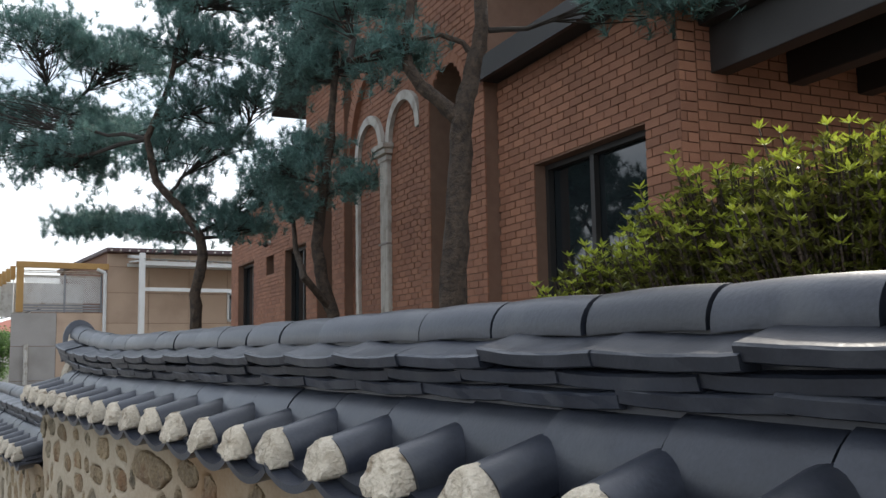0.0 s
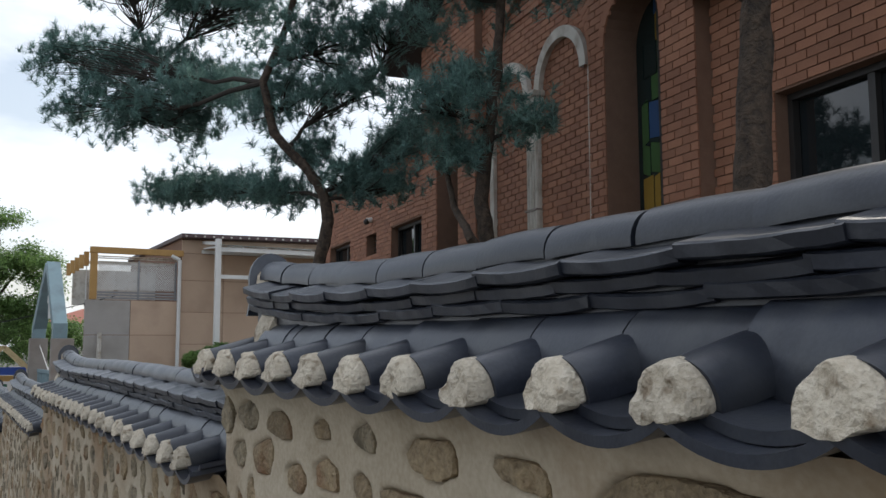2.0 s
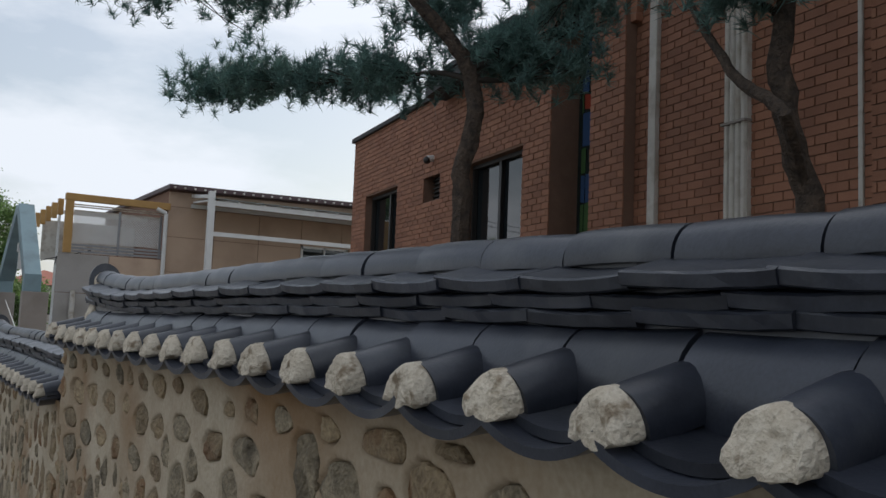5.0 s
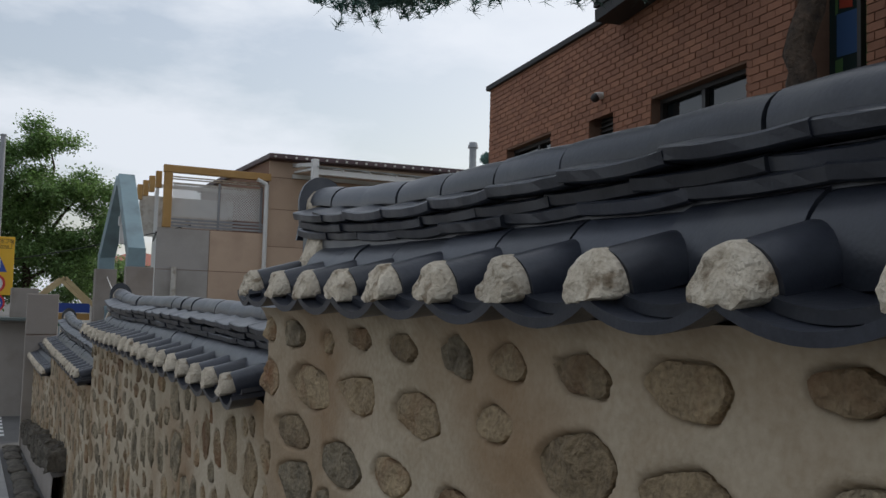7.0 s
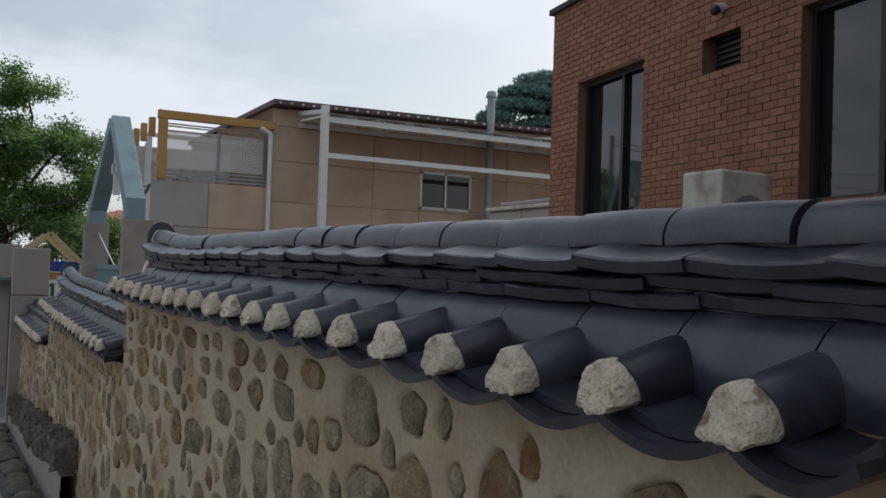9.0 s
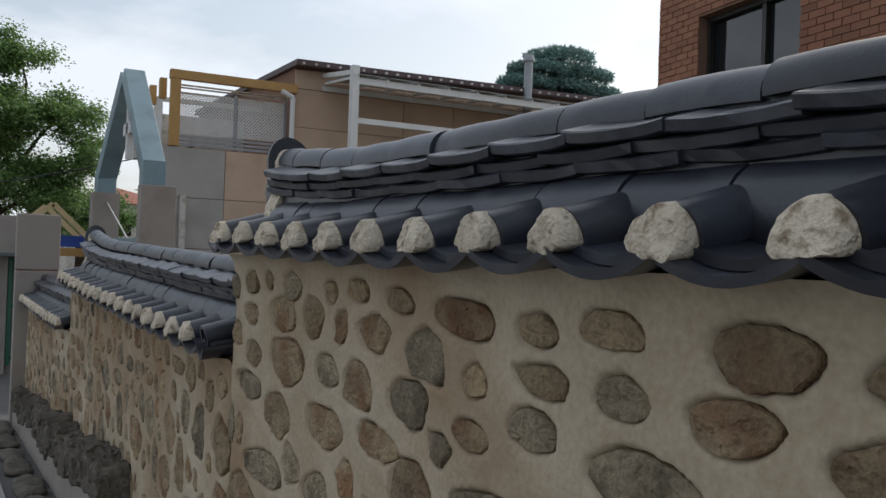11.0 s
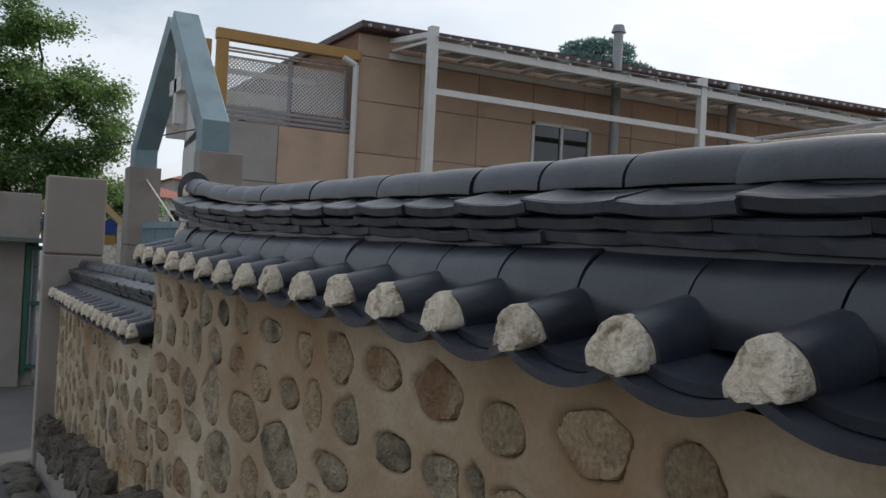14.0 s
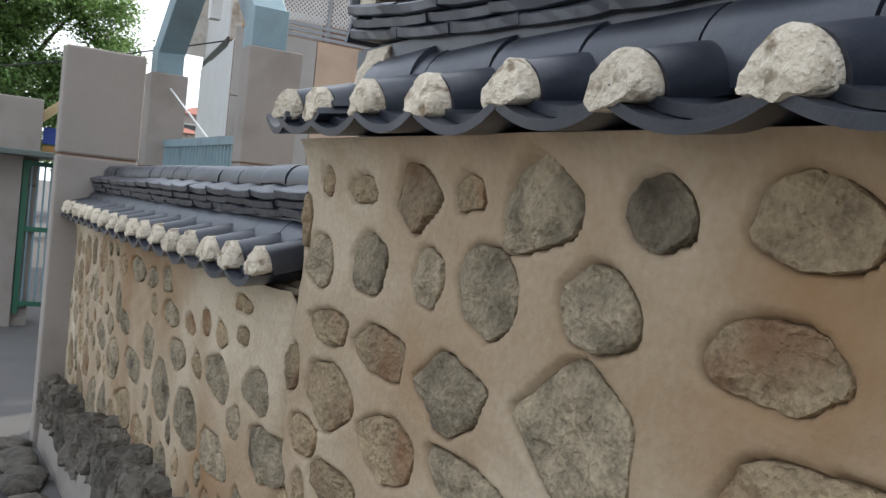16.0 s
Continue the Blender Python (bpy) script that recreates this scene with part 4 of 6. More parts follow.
def arch_fill(s0, s1, top, out, back, parent):
    """The two corner pieces that make a square opening's head round."""
    r, c = (s1 - s0) / 2, (s0 + s1) / 2
    V, Fc = [], []
    n = 16
    for k in range(n + 1):
        a = math.pi * k / n
        x, z = c - math.cos(a) * r, top - r + math.sin(a) * r
        for dep in (out, back):
            V.append((x, dep, z))
            V.append((x, dep, top))
    for k in range(n):
        o = k * 4
        Fc += [(o, o + 4, o + 5, o + 1), (o, o + 2, o + 6, o + 4), (o + 2, o + 3, o + 7, o + 6)]
    part("arch_head", mesh_of("arch_head", V, Fc, M_JOINT), M_JOINT, parent)
    # a soldier ring of bricks
    for k in range(15):
        a = math.pi * (k + 0.5) / 15
        m = Matrix.Translation((c - math.cos(a) * (r + 0.055), out + 0.004, top - r + math.sin(a) * (r + 0.055))) @ Matrix.Rotation(-(math.pi - a) + math.pi / 2, 4, "Y")
        part("arch_brick", box(-0.043 * r / 0.43, 0.043 * r / 0.43, -0.01, 0.012, -0.05, 0.05), M_BRICK, parent, m=m)


def sliding_window(s0, s1, z0, z1, out, parent, split=0.5, name="window"):
    w = part(name, box(s0, s1, out - 0.19, out - 0.175, z0, z1), M_GLASS, parent, "dark reflective glass in a black sliding frame")
    for a, b, c, d in ((s0, s0 + 0.05, z0, z1), (s1 - 0.05, s1, z0, z1), (s0 + 0.05, s1 - 0.05, z1 - 0.05, z1), (s0 + 0.05, s1 - 0.05, z0, z0 + 0.05)):
        part("frame", box(a, b, out - 0.17, out - 0.11, c, d), M_DARK, w)
    m = s0 + (s1 - s0) * split
    part("mullion", box(m - 0.03, m + 0.03, out - 0.172, out - 0.12, z0 + 0.05, z1 - 0.05), M_DARK, w)
    return w


def build_church():
    # low wing beyond the tower: s 9.43 .. 16.05
    holes_l = [(9.60, 11.24, 1.6, 3.36), (12.06, 12.67, 3.02, 3.41), (13.77, 15.30, 1.6, 3.43)]
    panel_with_holes("low_wing_wall", 9.40, 16.05, -0.5, 4.52, 0.0, -0.25, holes_l, church, M_JOINT)
    brick_sheet("low_wing_bricks", 9.40, 16.04, 1.4, 4.52, 0.0, holes_l, church, seed=1)
    part("low_wing_body", box(9.45, 16.03, -7.0, -0.26, -0.5, 4.45), M_JOINT, church)
    V = []
    part("coping", box(11.9, 16.12, -0.35, 0.06, 4.52, 4.60, 0.01), M_SOFFIT, church, "dark metal coping")
    part("coping_end", box(15.98, 16.10, -7.0, -0.36, 4.50, 4.60), M_SOFFIT, church)
    # projecting shingled eave that climbs towards the tower
    bm = bmesh.new()
    beam((11.95, 0.14, 4.47), (9.3, 0.14, 4.62), 0.40, 0.14, bm)
    part("side_eave", bm, M_SOFFIT, church, "dark shingled eave")
    for k in range(4):
        part("shingle_course", box(11.95 - k * 0.66 - 0.66, 11.95 - k * 0.66, -0.2, 0.36, 4.56 + k * 0.05, 4.63 + k * 0.05), M_SOFFIT, church)
    sliding_window(9.60, 11.24, 1.6, 3.36, 0.0, church, 0.52)
    sliding_window(13.77, 15.30, 1.6, 3.43, 0.0, church, 0.42)
    v = part("vent", box(12.06, 12.67, -0.20, -0.17, 3.02, 3.41), M_DARK, church, "small square vent with dark louvres")
    for k in range(6):
        part("louvre", box(12.1, 12.63, -0.17, -0.12, 3.05 + k * 0.06, 3.062 + k * 0.06), M_DARK, v)
    lamp = part("wall_lamp", rod((12.34, 0.0, 3.64), (12.34, 0.10, 3.62), 0.045, 0.05, 14), M_WHITE, church, "small white security camera dome")
    bm = bmesh.new()
    bmesh.ops.create_uvsphere(bm, u_segments=14, v_segments=8, radius=0.055, matrix=Matrix.Translation((12.34, 0.11, 3.60)))
    part("dome", bm, M_DARK, lamp)
    # tall gabled front: s 2.96 .. 9.43, proud of the wings
    def gable(s):
        return 5.72 + 0.50 * (3.35 - abs(s - 6.1))
    P = 0.13
    niches = [(3.44, 4.33, 1.2, 4.66, True), (8.0, 8.79, 1.2, 4.66, True)]
    for n, (a, b) in enumerate(((2.96, 4.62), (7.42, 9.40))):
        hs = [h for h in niches if a < h[0] < b]
        panel_with_holes("pier_wall", a, b, -0.5, 5.75, P, -0.30, hs, church, M_JOINT)
        brick_sheet("pier_bricks", a, b, 1.4, 5.75, P, hs, church, seed=3 + n)
        brick_sheet("pier_side_bricks", -0.02, P + 0.0, 1.4, 5.75, a, [], church, axis="side", seed=30 + n)
        for h in hs:
            arch_fill(h[0], h[1], h[3], P, -0.30, church)
    panel_with_holes("centre_wall", 4.62, 7.42, -0.5, 5.2, 0.0, -0.30, [], church, M_JOINT)
    brick_sheet("centre_bricks", 4.62, 7.42, 1.4, 5.2, 0.0, [], church, seed=6)
    V = [(2.75, P, 5.75), (9.45, P, 5.75), (6.1, P, 5.75 + 3.35 * 0.5), (2.75, -0.3, 5.75), (9.45, -0.3, 5.75), (6.1, -0.3, 5.75 + 3.35 * 0.5)]
    part("gable_wall", mesh_of("gable_wall", V, [(0, 1, 2), (3, 5, 4), (0, 3, 4, 1)], M_JOINT), M_JOINT, church)
    part("centre_upper", box(4.62, 7.42, -0.3, 0.02, 5.2, 5.75), M_JOINT, church)
    brick_sheet("gable_bricks", 2.9, 9.3, 5.76, 7.4, P, [], church, top=gable, seed=7)
    brick_sheet("centre_upper_bricks", 4.62, 7.42, 5.2, 5.75, 0.02, [], church, seed=8)
    part("tower_body", box(2.98, 9.38, -8.0, -0.31, -0.5, 5.7), M_JOINT, church)
    brick_sheet("tower_side_bricks", -3.0, 0.10, 4.0, 5.6, 2.98, [], church, axis="side", seed=9)
    for sgn in (1, -1):
        e = 6.1 + sgn * 4.0
        V = [(6.1, 0.55, 7.55), (e, 0.55, 5.55), (e, -8.2, 5.55), (6.1, -8.2, 7.55), (6.1, 0.55, 7.75), (e, 0.55, 5.75), (e, -8.2, 5.75), (6.1, -8.2, 7.75)]
        part("roof", mesh_of("roof", V, [(0, 1, 2, 3), (7, 6, 5, 4), (0, 4, 5, 1), (1, 5, 6, 2), (2, 6, 7, 3)], M_SOFFIT), M_SOFFIT, church, "dark pitched roof with a deep verge")
    # stained glass in the niches
    rng = random.Random(12)
    for (a, b, z0, z1, _) in niches:
        g = part("stained_window", box(a, b, -0.24, -0.22, z0, z1), M_STAIN["dark"], church, "leaded stained glass in green, yellow and blue")
        z = 1.5
        keys = ("green", "yellow", "blue", "pale", "dark", "red", "dark", "green")
        while z < z1 - 0.1:
            s = a + 0.06
            h = rng.uniform(0.18, 0.4)
            while s < b - 0.08:
                w = min(rng.uniform(0.1, 0.26), b - 0.06 - s)
                if z > z1 - 0.45 and abs(s + w / 2 - (a + b) / 2) > 0.2:
                    s += w
                    continue
                sk = rng.uniform(-0.04, 0.04)
                V = [(s, -0.215, z), (s + w - 0.015, -0.215, z + sk), (s + w - 0.015, -0.215, z + h - 0.015), (s, -0.215, z + h - 0.015 - sk)]
                part("pane", mesh_of("pane", V, [(0, 3, 2, 1)], M_STAIN[rng.choice(keys)]), None, g)
                s += w
            z += h
        part("mullion", box((a + b) / 2 - 0.02, (a + b) / 2 + 0.02, -0.22, -0.16, z0, z1 - 0.1), M_DARK, g)
    # white fluted pilaster with capital, two thin arches and a broad brick arch
    pil = part("pilaster", box(5.87, 6.13, 0.0, 0.05, 0.4, 3.98), M_TRIM, church, "off-white fluted pilaster with a moulded capital")
    for k in range(4):
        part("flute", rod((5.902 + k * 0.065, 0.055, 0.4), (5.902 + k * 0.065, 0.055, 3.98), 0.026, seg=8), M_TRIM, pil)
    for dz, ex in ((3.98, 0.03), (4.06, 0.07), (4.13, 0.10)):
        part("capital", box(5.87 - ex, 6.13 + ex, 0.0, 0.06 + ex, dz, dz + 0.07, 0.012), M_TRIM, pil)
    part("band", box(5.86, 6.14, 0.0, 0.095, 2.88, 2.90), M_CONC, pil)
    for c0, c1 in ((4.80, 5.93), (6.07, 7.14)):
        r, c, zs = (c1 - c0) / 2, (c0 + c1) / 2, 4.2
        V, Fc = [], []
        n = 24
        for k in range(n + 1):
            a = math.pi * k / n
            for rr, dep in ((r, 0.0), (r, 0.07), (r - 0.12, 0.07), (r - 0.12, 0.0)):
                V.append((c - math.cos(a) * rr, dep, zs + math.sin(a) * rr))
        for k in range(n):
            o = k * 4
            for j in range(4):
                Fc.append((o + j, o + (j + 1) % 4, o + 4 + (j + 1) % 4, o + 4 + j))
        part("arch_moulding", mesh_of("arch_moulding", V, Fc, M_TRIM), M_TRIM, church, "off-white arched moulding")
    part("thin_pilaster", box(7.05, 7.16, 0.0, 0.06, 0.4, 4.2, 0.01), M_TRIM, church, "thin off-white upright moulding")
    part("thin_pilaster", box(4.79, 4.83, 0.0, 0.03, 0.4, 4.2, 0.006), M_TRIM, church, "thin off-white upright moulding")
    r, c, zs = 1.42, 6.02, 4.15
    for k in range(46):
        a = math.pi * (k + 0.5) / 46
        m = Matrix.Translation((c - math.cos(a) * r, 0.03, zs + math.sin(a) * r)) @ Matrix.Rotation(a - math.pi / 2, 4, "Y")
        part("arch_brick", box(-0.044, 0.044, -0.03, 0.06, -0.11, 0.11), M_BRICK, church, m=m)
    # near wing: s 0 .. 2.96
    hw = [(0.576, 2.26, 1.7, 3.22)]
    panel_with_holes("near_wing_wall", 0.0, 2.98, -0.5, 4.2, -0.02, -0.28, hw, church, M_JOINT)
    brick_sheet("near_wing_bricks", 0.0, 2.96, 1.4, 4.2, -0.02, hw, church, seed=11, single=(2.3, 4.1))
    sliding_window(0.576, 2.26, 1.7, 3.22, -0.02, church, 0.55)
    part("near_wing_body", box(0.02, 2.95, -7.0, -0.29, -0.5, 4.2), M_JOINT, church)
    brick_sheet("near_side_bricks", -7.0, -0.03, 1.2, 4.2, 0.02, [(-1.9, -0.75, 1.5, 2.62)], church, axis="side", seed=13)
    part("side_window", box(-0.01, 0.02, -1.9, -0.75, 1.5, 2.62), M_GLASS, church, "dark window in the side wall")
    part("near_eave", box(-0.20, 2.98, -7.2, 0.20, 4.20, 4.36, 0.02), M_SOFFIT, church, "deep dark eave")
    part("near_fascia", box(-0.23, 2.97, 0.20, 0.25, 4.17, 4.40), M_DARK, church)
    # dark pergola beams off the side wall
    for k in range(5):
        part("pergola_beam", box(-2.6, -0.0, -0.32 - k * 0.735, -0.16 - k * 0.735, 3.46, 3.80, 0.008), M_DARK, church, "dark stained pergola beam")
    part("pergola_deck", box(-2.6, 0.0, -4.4, -0.06, 3.80, 3.90), M_DARK, church)


build_church()


# ---- trees and shrubs ----
RIGHT, AWAY = Vector((0.87, -0.49, 0)), Vector((0.49, 0.87, 0))


def limb_points(a, b, bend, n, rng):
    a, b = Vector(a), Vector(b)
    off = Vector((rng.uniform(-1, 1), rng.uniform(-1, 1), rng.uniform(-0.4, 0.7))) * bend * (b - a).length
    return [a.lerp(b, k / n) + off * math.sin(math.pi * k / n) + Vector((rng.uniform(-1, 1), rng.uniform(-1, 1), rng.uniform(-1, 1))) * bend * 0.12 * (b - a).length * (0 < k < n) for k in range(n + 1)]


def pine(name, base, trunk, pads, seed, r0, label, density=1.0, needle=0.10, forks=(), taper=0.62):
    """A red pine: bent trunk, bare limbs, and flat pads of needle tufts. Pads: right, height, away, half width, half height."""
    rng = random.Random(seed)
    tree = thing(name, label, "tree", "pines behind the wall")
    base = Vector(base)
    def at(a, z, d=0.0):
        return Vector((base.x, base.y, 0)) + RIGHT * a + AWAY * d + Vector((0, 0, z))
    pts = [at(*p) for p in trunk]
    fine = []
    for p, q in zip(pts, pts[1:]):
        for k in range(4):
            fine.append(p.lerp(q, k / 4) + Vector((rng.uniform(-1, 1), rng.uniform(-1, 1), 0)) * 0.012)
    fine.append(pts[-1])
    rad = [r0 * (1 - taper * k / (len(fine) - 1)) for k in range(len(fine))]
    part("trunk", mesh_of("trunk", *tube(fine, rad, 16, 0.15, seed), M_BARK, True), M_BARK, tree, "rough brown pine trunk")
    V, Fc = [], []
    BV, BF = [], []
    hubs = []
    for way, r1 in forks:
        fp = [at(*p) for p in way]
        fp = [a.lerp(b, k / 3) for a, b in zip(fp, fp[1:]) for k in range(3)] + [fp[-1]]
        part("limb", mesh_of("limb", *tube(fp, [r1 * (1 - 0.5 * k / (len(fp) - 1)) for k in range(len(fp))], 12, 0.14, seed), M_BARK, True), M_BARK, tree)
        hubs.append(fp[-1])
    for (a, z, d, rw, rh) in pads:
        c = at(a, z, d)
        start = min(fine + hubs, key=lambda p: (p - c).length + 3.5 * max(0, p.z - c.z + 0.1))
        main = limb_points(start, c, 0.16, 7, rng)
        hubs.append(c)
        tv, tf = tube(main, [0.030 * (1 - 0.7 * k / 7) * (0.7 + rw * 0.4) for k in range(8)], 7, 0.1, rng.randrange(999))
        o = len(BV)
        BV += tv
        BF += [tuple(i + o for i in f) for f in tf]
        clumps = int(100 * rw * rw * density * (0.55 + rh)) + 12
        for k in range(clumps):
            ang, rr = rng.uniform(0, 6.283), math.sqrt(rng.random())
            cc = c + RIGHT * math.cos(ang) * rr * rw + AWAY * math.sin(ang) * rr * rw * 0.8 + Vector((0, 0, rh * (0.75 * (1 - rr * rr) + rng.uniform(-0.55, 0.35))))
            src = main[rng.randrange(3, 8)]
            tv, tf = tube(limb_points(src, cc, 0.14, 3, rng), [0.008, 0.006, 0.0045, 0.003], 4)
            o = len(BV)
            BV += tv
            BF += [tuple(i + o for i in f) for f in tf]
            for tuft in range(rng.randrange(6, 9)):
                tc = cc + Vector((rng.gauss(0, 0.12), rng.gauss(0, 0.12), rng.gauss(0, 0.08)))
                axis = Vector((rng.uniform(-0.7, 0.7), rng.uniform(-0.7, 0.7), 1)).normalized()
                for q in range(36):
                    t = Vector((rng.gauss(0, 1), rng.gauss(0, 1), rng.gauss(0, 1))).normalized()
                    dvec = (t + axis * 0.75).normalized() * needle * rng.uniform(0.75, 1.2)
                    root = tc + axis * rng.uniform(-0.05, 0.03)
                    side = dvec.cross(Vector((rng.uniform(-1, 1), rng.uniform(-1, 1), rng.uniform(-1, 1)))).normalized() * 0.0040
                    o = len(V)
                    V += [root - side, root + side, root + dvec]
                    Fc.append((o, o + 1, o + 2))
    tagged(part("branching", mesh_of("branching", BV, BF, M_TWIG, True), M_TWIG, tree), kind="stuff")
    tagged(part("needle_crown", mesh_of("needle_crown", V, Fc, M_NEEDLE), M_NEEDLE, tree, "dark green needle pads"), kind="stuff")
    return tree


pine("pine_tree", (3.30, 10.6, 0), [(0.02, 0.4), (0.0, 1.95), (-0.02, 2.2), (0.07, 2.65), (0.02, 2.95), (-0.12, 3.15), (-0.5, 3.58), (-0.62, 4.1), (-0.35, 4.8), (-0.2, 5.6)],
     [(-0.45, 3.0, 0.5, 0.36, 0.2), (-3.44, 5.02, 2.3, 0.61, 0.37), (-3.01, 4.41, 2.1, 0.68, 0.37), (-2.28, 4.13, 2.0, 0.74, 0.37), (-2.52, 5.02, 2.4, 0.68, 0.37), (-1.54, 4.65, 2.3, 0.68, 0.37), (-0.1, 4.45, 0.2, 0.6, 0.38), (0.35, 3.95, 0.0, 0.45, 0.25), (-1.72, 5.76, 2.4, 0.92, 0.44), (-0.1, 5.15, -0.1, 0.7, 0.35), (0.85, 3.42, 0.2, 0.38, 0.22), (0.35, 3.12, 0.1, 0.36, 0.18), (0.7, 4.6, 0.0, 0.5, 0.25), (-2.83, 6.07, 2.2, 0.86, 0.43), (0.3, 5.8, 0.2, 0.9, 0.4), (-0.25, 3.35, 0.3, 0.3, 0.14), (-1.05, 3.22, 1.5, 0.5, 0.15), (-1.6, 3.32, 2.0, 0.5, 0.14), (-2.1, 3.36, 2.4, 0.38, 0.11), (-2.4, 3.4, 2.6, 0.25, 0.08), (0.55, 2.98, 0.0, 0.34, 0.18), (-0.44, 3.95, 0.5, 0.46, 0.3), (-1.65, 4.28, 1.3, 0.61, 0.29)], 3, 0.074, "tall red pine with spreading needle pads behind the wall", 0.95)
pine("pine_tree", (3.92, 8.42, 0), [(0.10, 0.4), (0.10, 1.9), (0.0, 2.25), (-0.05, 2.6), (0.0, 3.1), (0.07, 3.6), (0.12, 4.05), (0.15, 5.2)],
     [(-0.40, 3.36, -0.2, 0.33, 0.22), (0.34, 3.22, -0.1, 0.16, 0.09), (-0.1, 3.6, 0.1, 0.28, 0.18), (0.22, 4.45, 0.0, 0.44, 0.28), (-0.36, 4.5, 0.1, 0.44, 0.27), (-0.27, 2.98, 0.0, 0.22, 0.12), (0.0, 5.2, 0, 0.8, 0.4)], 8, 0.078, "dark slender pine in front of the church", 1.05, forks=(([(0.08, 1.95, 0.0), (-0.16, 2.25, -0.32), (-0.19, 2.35, -0.19), (-0.24, 2.46, -0.02), (-0.28, 2.56, 0.09), (-0.3, 2.68, 0.18), (-0.33, 2.85, 0.34), (-0.38, 3.11, 0.52)], 0.04),))
pine("pine_tree", (3.40, 5.20, 0), [(-0.02, 0.5), (0.0, 1.9), (0.05, 2.6), (0.085, 3.15), (0.15, 3.4), (0.22, 3.65), (0.24, 3.95), (0.2, 4.6), (0.2, 5.4)],
     [(-0.75, 4.05, 0.3, 0.40, 0.18), (1.45, 3.95, -0.2, 0.36, 0.10), (1.95, 3.98, -0.3, 0.36, 0.10), (-0.3, 4.9, 0.0, 0.6, 0.3), (0.9, 5.0, 0.1, 0.7, 0.3), (-0.35, 3.62, 0.1, 0.16, 0.07), (2.3, 4.1, -0.2, 0.4, 0.12)], 15, 0.098, "thick-barked pine close behind the tiled wall", 0.9, forks=(([(0.07, 3.12), (-0.07, 3.25), (-0.20, 3.37), (-0.29, 3.5), (-0.31, 3.64), (-0.27, 3.9), (-0.2, 4.5)], 0.055), ([(0.20, 3.55), (0.10, 3.68), (-0.06, 3.74), (-0.35, 3.67), (-0.7, 3.55)], 0.022)), taper=0.72)


def leaf_tree(name, base, height, crown, seed, leaves, size, label, group="", trunk_r=0.25):
    """A broadleaf tree: tapered trunk, limbs, and a crown of many small leaves in clumps. crown: (dx, dy, z, rx, rz)."""
    rng = random.Random(seed)
    tree = thing(name, label, "tree", group)
    base = Vector(base)
    pts = [base + Vector((rng.uniform(-0.1, 0.1) * k, rng.uniform(-0.1, 0.1) * k, height * 0.75 * k / 6)) for k in range(7)]
    part("trunk", mesh_of("trunk", *tube(pts, [trunk_r * (1 - 0.12 * k) for k in range(7)], 10, 0.08, seed), M_BARK, True), M_BARK, tree)
    V, Fc, BV, BF = [], [], [], []
    each = leaves // sum(max(1, int(8 * c[3] * c[4])) for c in crown)
    for dx, dy, z, rx, rz in crown:
        c = base + Vector((dx, dy, z))
        start = pts[rng.randrange(3, 7)]
        tv, tf = tube(limb_points(start, c, 0.15, 5, rng), [trunk_r * 0.4 * (1 - 0.15 * k) for k in range(6)], 6)
        o = len(BV)
        BV += tv
        BF += [tuple(i + o for i in f) for f in tf]
        for k in range(max(1, int(8 * rx * rz))):
            d = Vector((rng.gauss(0, 1), rng.gauss(0, 1), rng.gauss(0, 1))).normalized() * rng.uniform(0.45, 1.0)
            cc = c + Vector((d.x * rx, d.y * rx, d.z * rz))
            for q in range(each):
                p = cc + Vector((rng.gauss(0, 0.30), rng.gauss(0, 0.30), rng.gauss(0, 0.20))) * min(1.0, rx)
                a = Vector((rng.uniform(-1, 1), rng.uniform(-1, 1), rng.uniform(-0.8, 0.3))).normalized() * size * rng.uniform(0.6, 1.3)
                b = a.cross(Vector((rng.uniform(-1, 1), rng.uniform(-1, 1), 1))).normalized() * size * 0.32
                o = len(V)
                V += [p, p + a * 0.5 + b, p + a, p + a * 0.5 - b]
                Fc.append((o, o + 1, o + 2, o + 3))
    tagged(part("branching", mesh_of("branching", BV, BF, M_BARK, True), M_BARK, tree), kind="stuff")
    tagged(part("crown", mesh_of("crown", V, Fc, M_TREELEAF), M_TREELEAF, tree, "mid-green leaf crown with gaps"), kind="stuff")
    return tree


rng = random.Random(77)
leaf_tree("street_tree", (1.3, 46, -1.7), 9, [(0.7, 0, 8.7, 1.2, 0.9), (-0.8, 0, 7.5, 1.5, 1.0), (2.1, 0, 7.2, 1.3, 0.9), (-2.6, 0, 6.6, 1.6, 1.1), (0.5, 0, 6.3, 1.8, 1.0), (2.6, 0, 5.6, 1.2, 0.8), (-1.8, 0, 5.2, 1.8, 1.1), (0.8, 0, 4.6, 1.7, 1.0), (-3.5, 0.5, 4.6, 1.6, 1.2), (2.2, 0, 3.9, 1.4, 0.9), (-1.2, 0, 3.4, 1.8, 1.0)], 21, 100000, 0.125, "large leafy street tree past the gate")
leaf_tree("street_tree", (-4.5, 50, -1.7), 9, [(0, 0, 6.5, 2.6, 1.8), (-2, 0, 4.5, 2.2, 1.6), (1.5, 0, 4.0, 2.2, 1.5)], 22, 24000, 0.13, "large leafy street tree past the gate")
leaf_tree("street_tree", (4.6, 50, -1.7), 6, [(0, 0, 4.2, 1.4, 1.1), (1.2, 0, 3.2, 1.2, 0.9), (-1.2, 0, 3.2, 1.3, 1.0)], 23, 14000, 0.13, "smaller leafy tree behind the gate pillars")


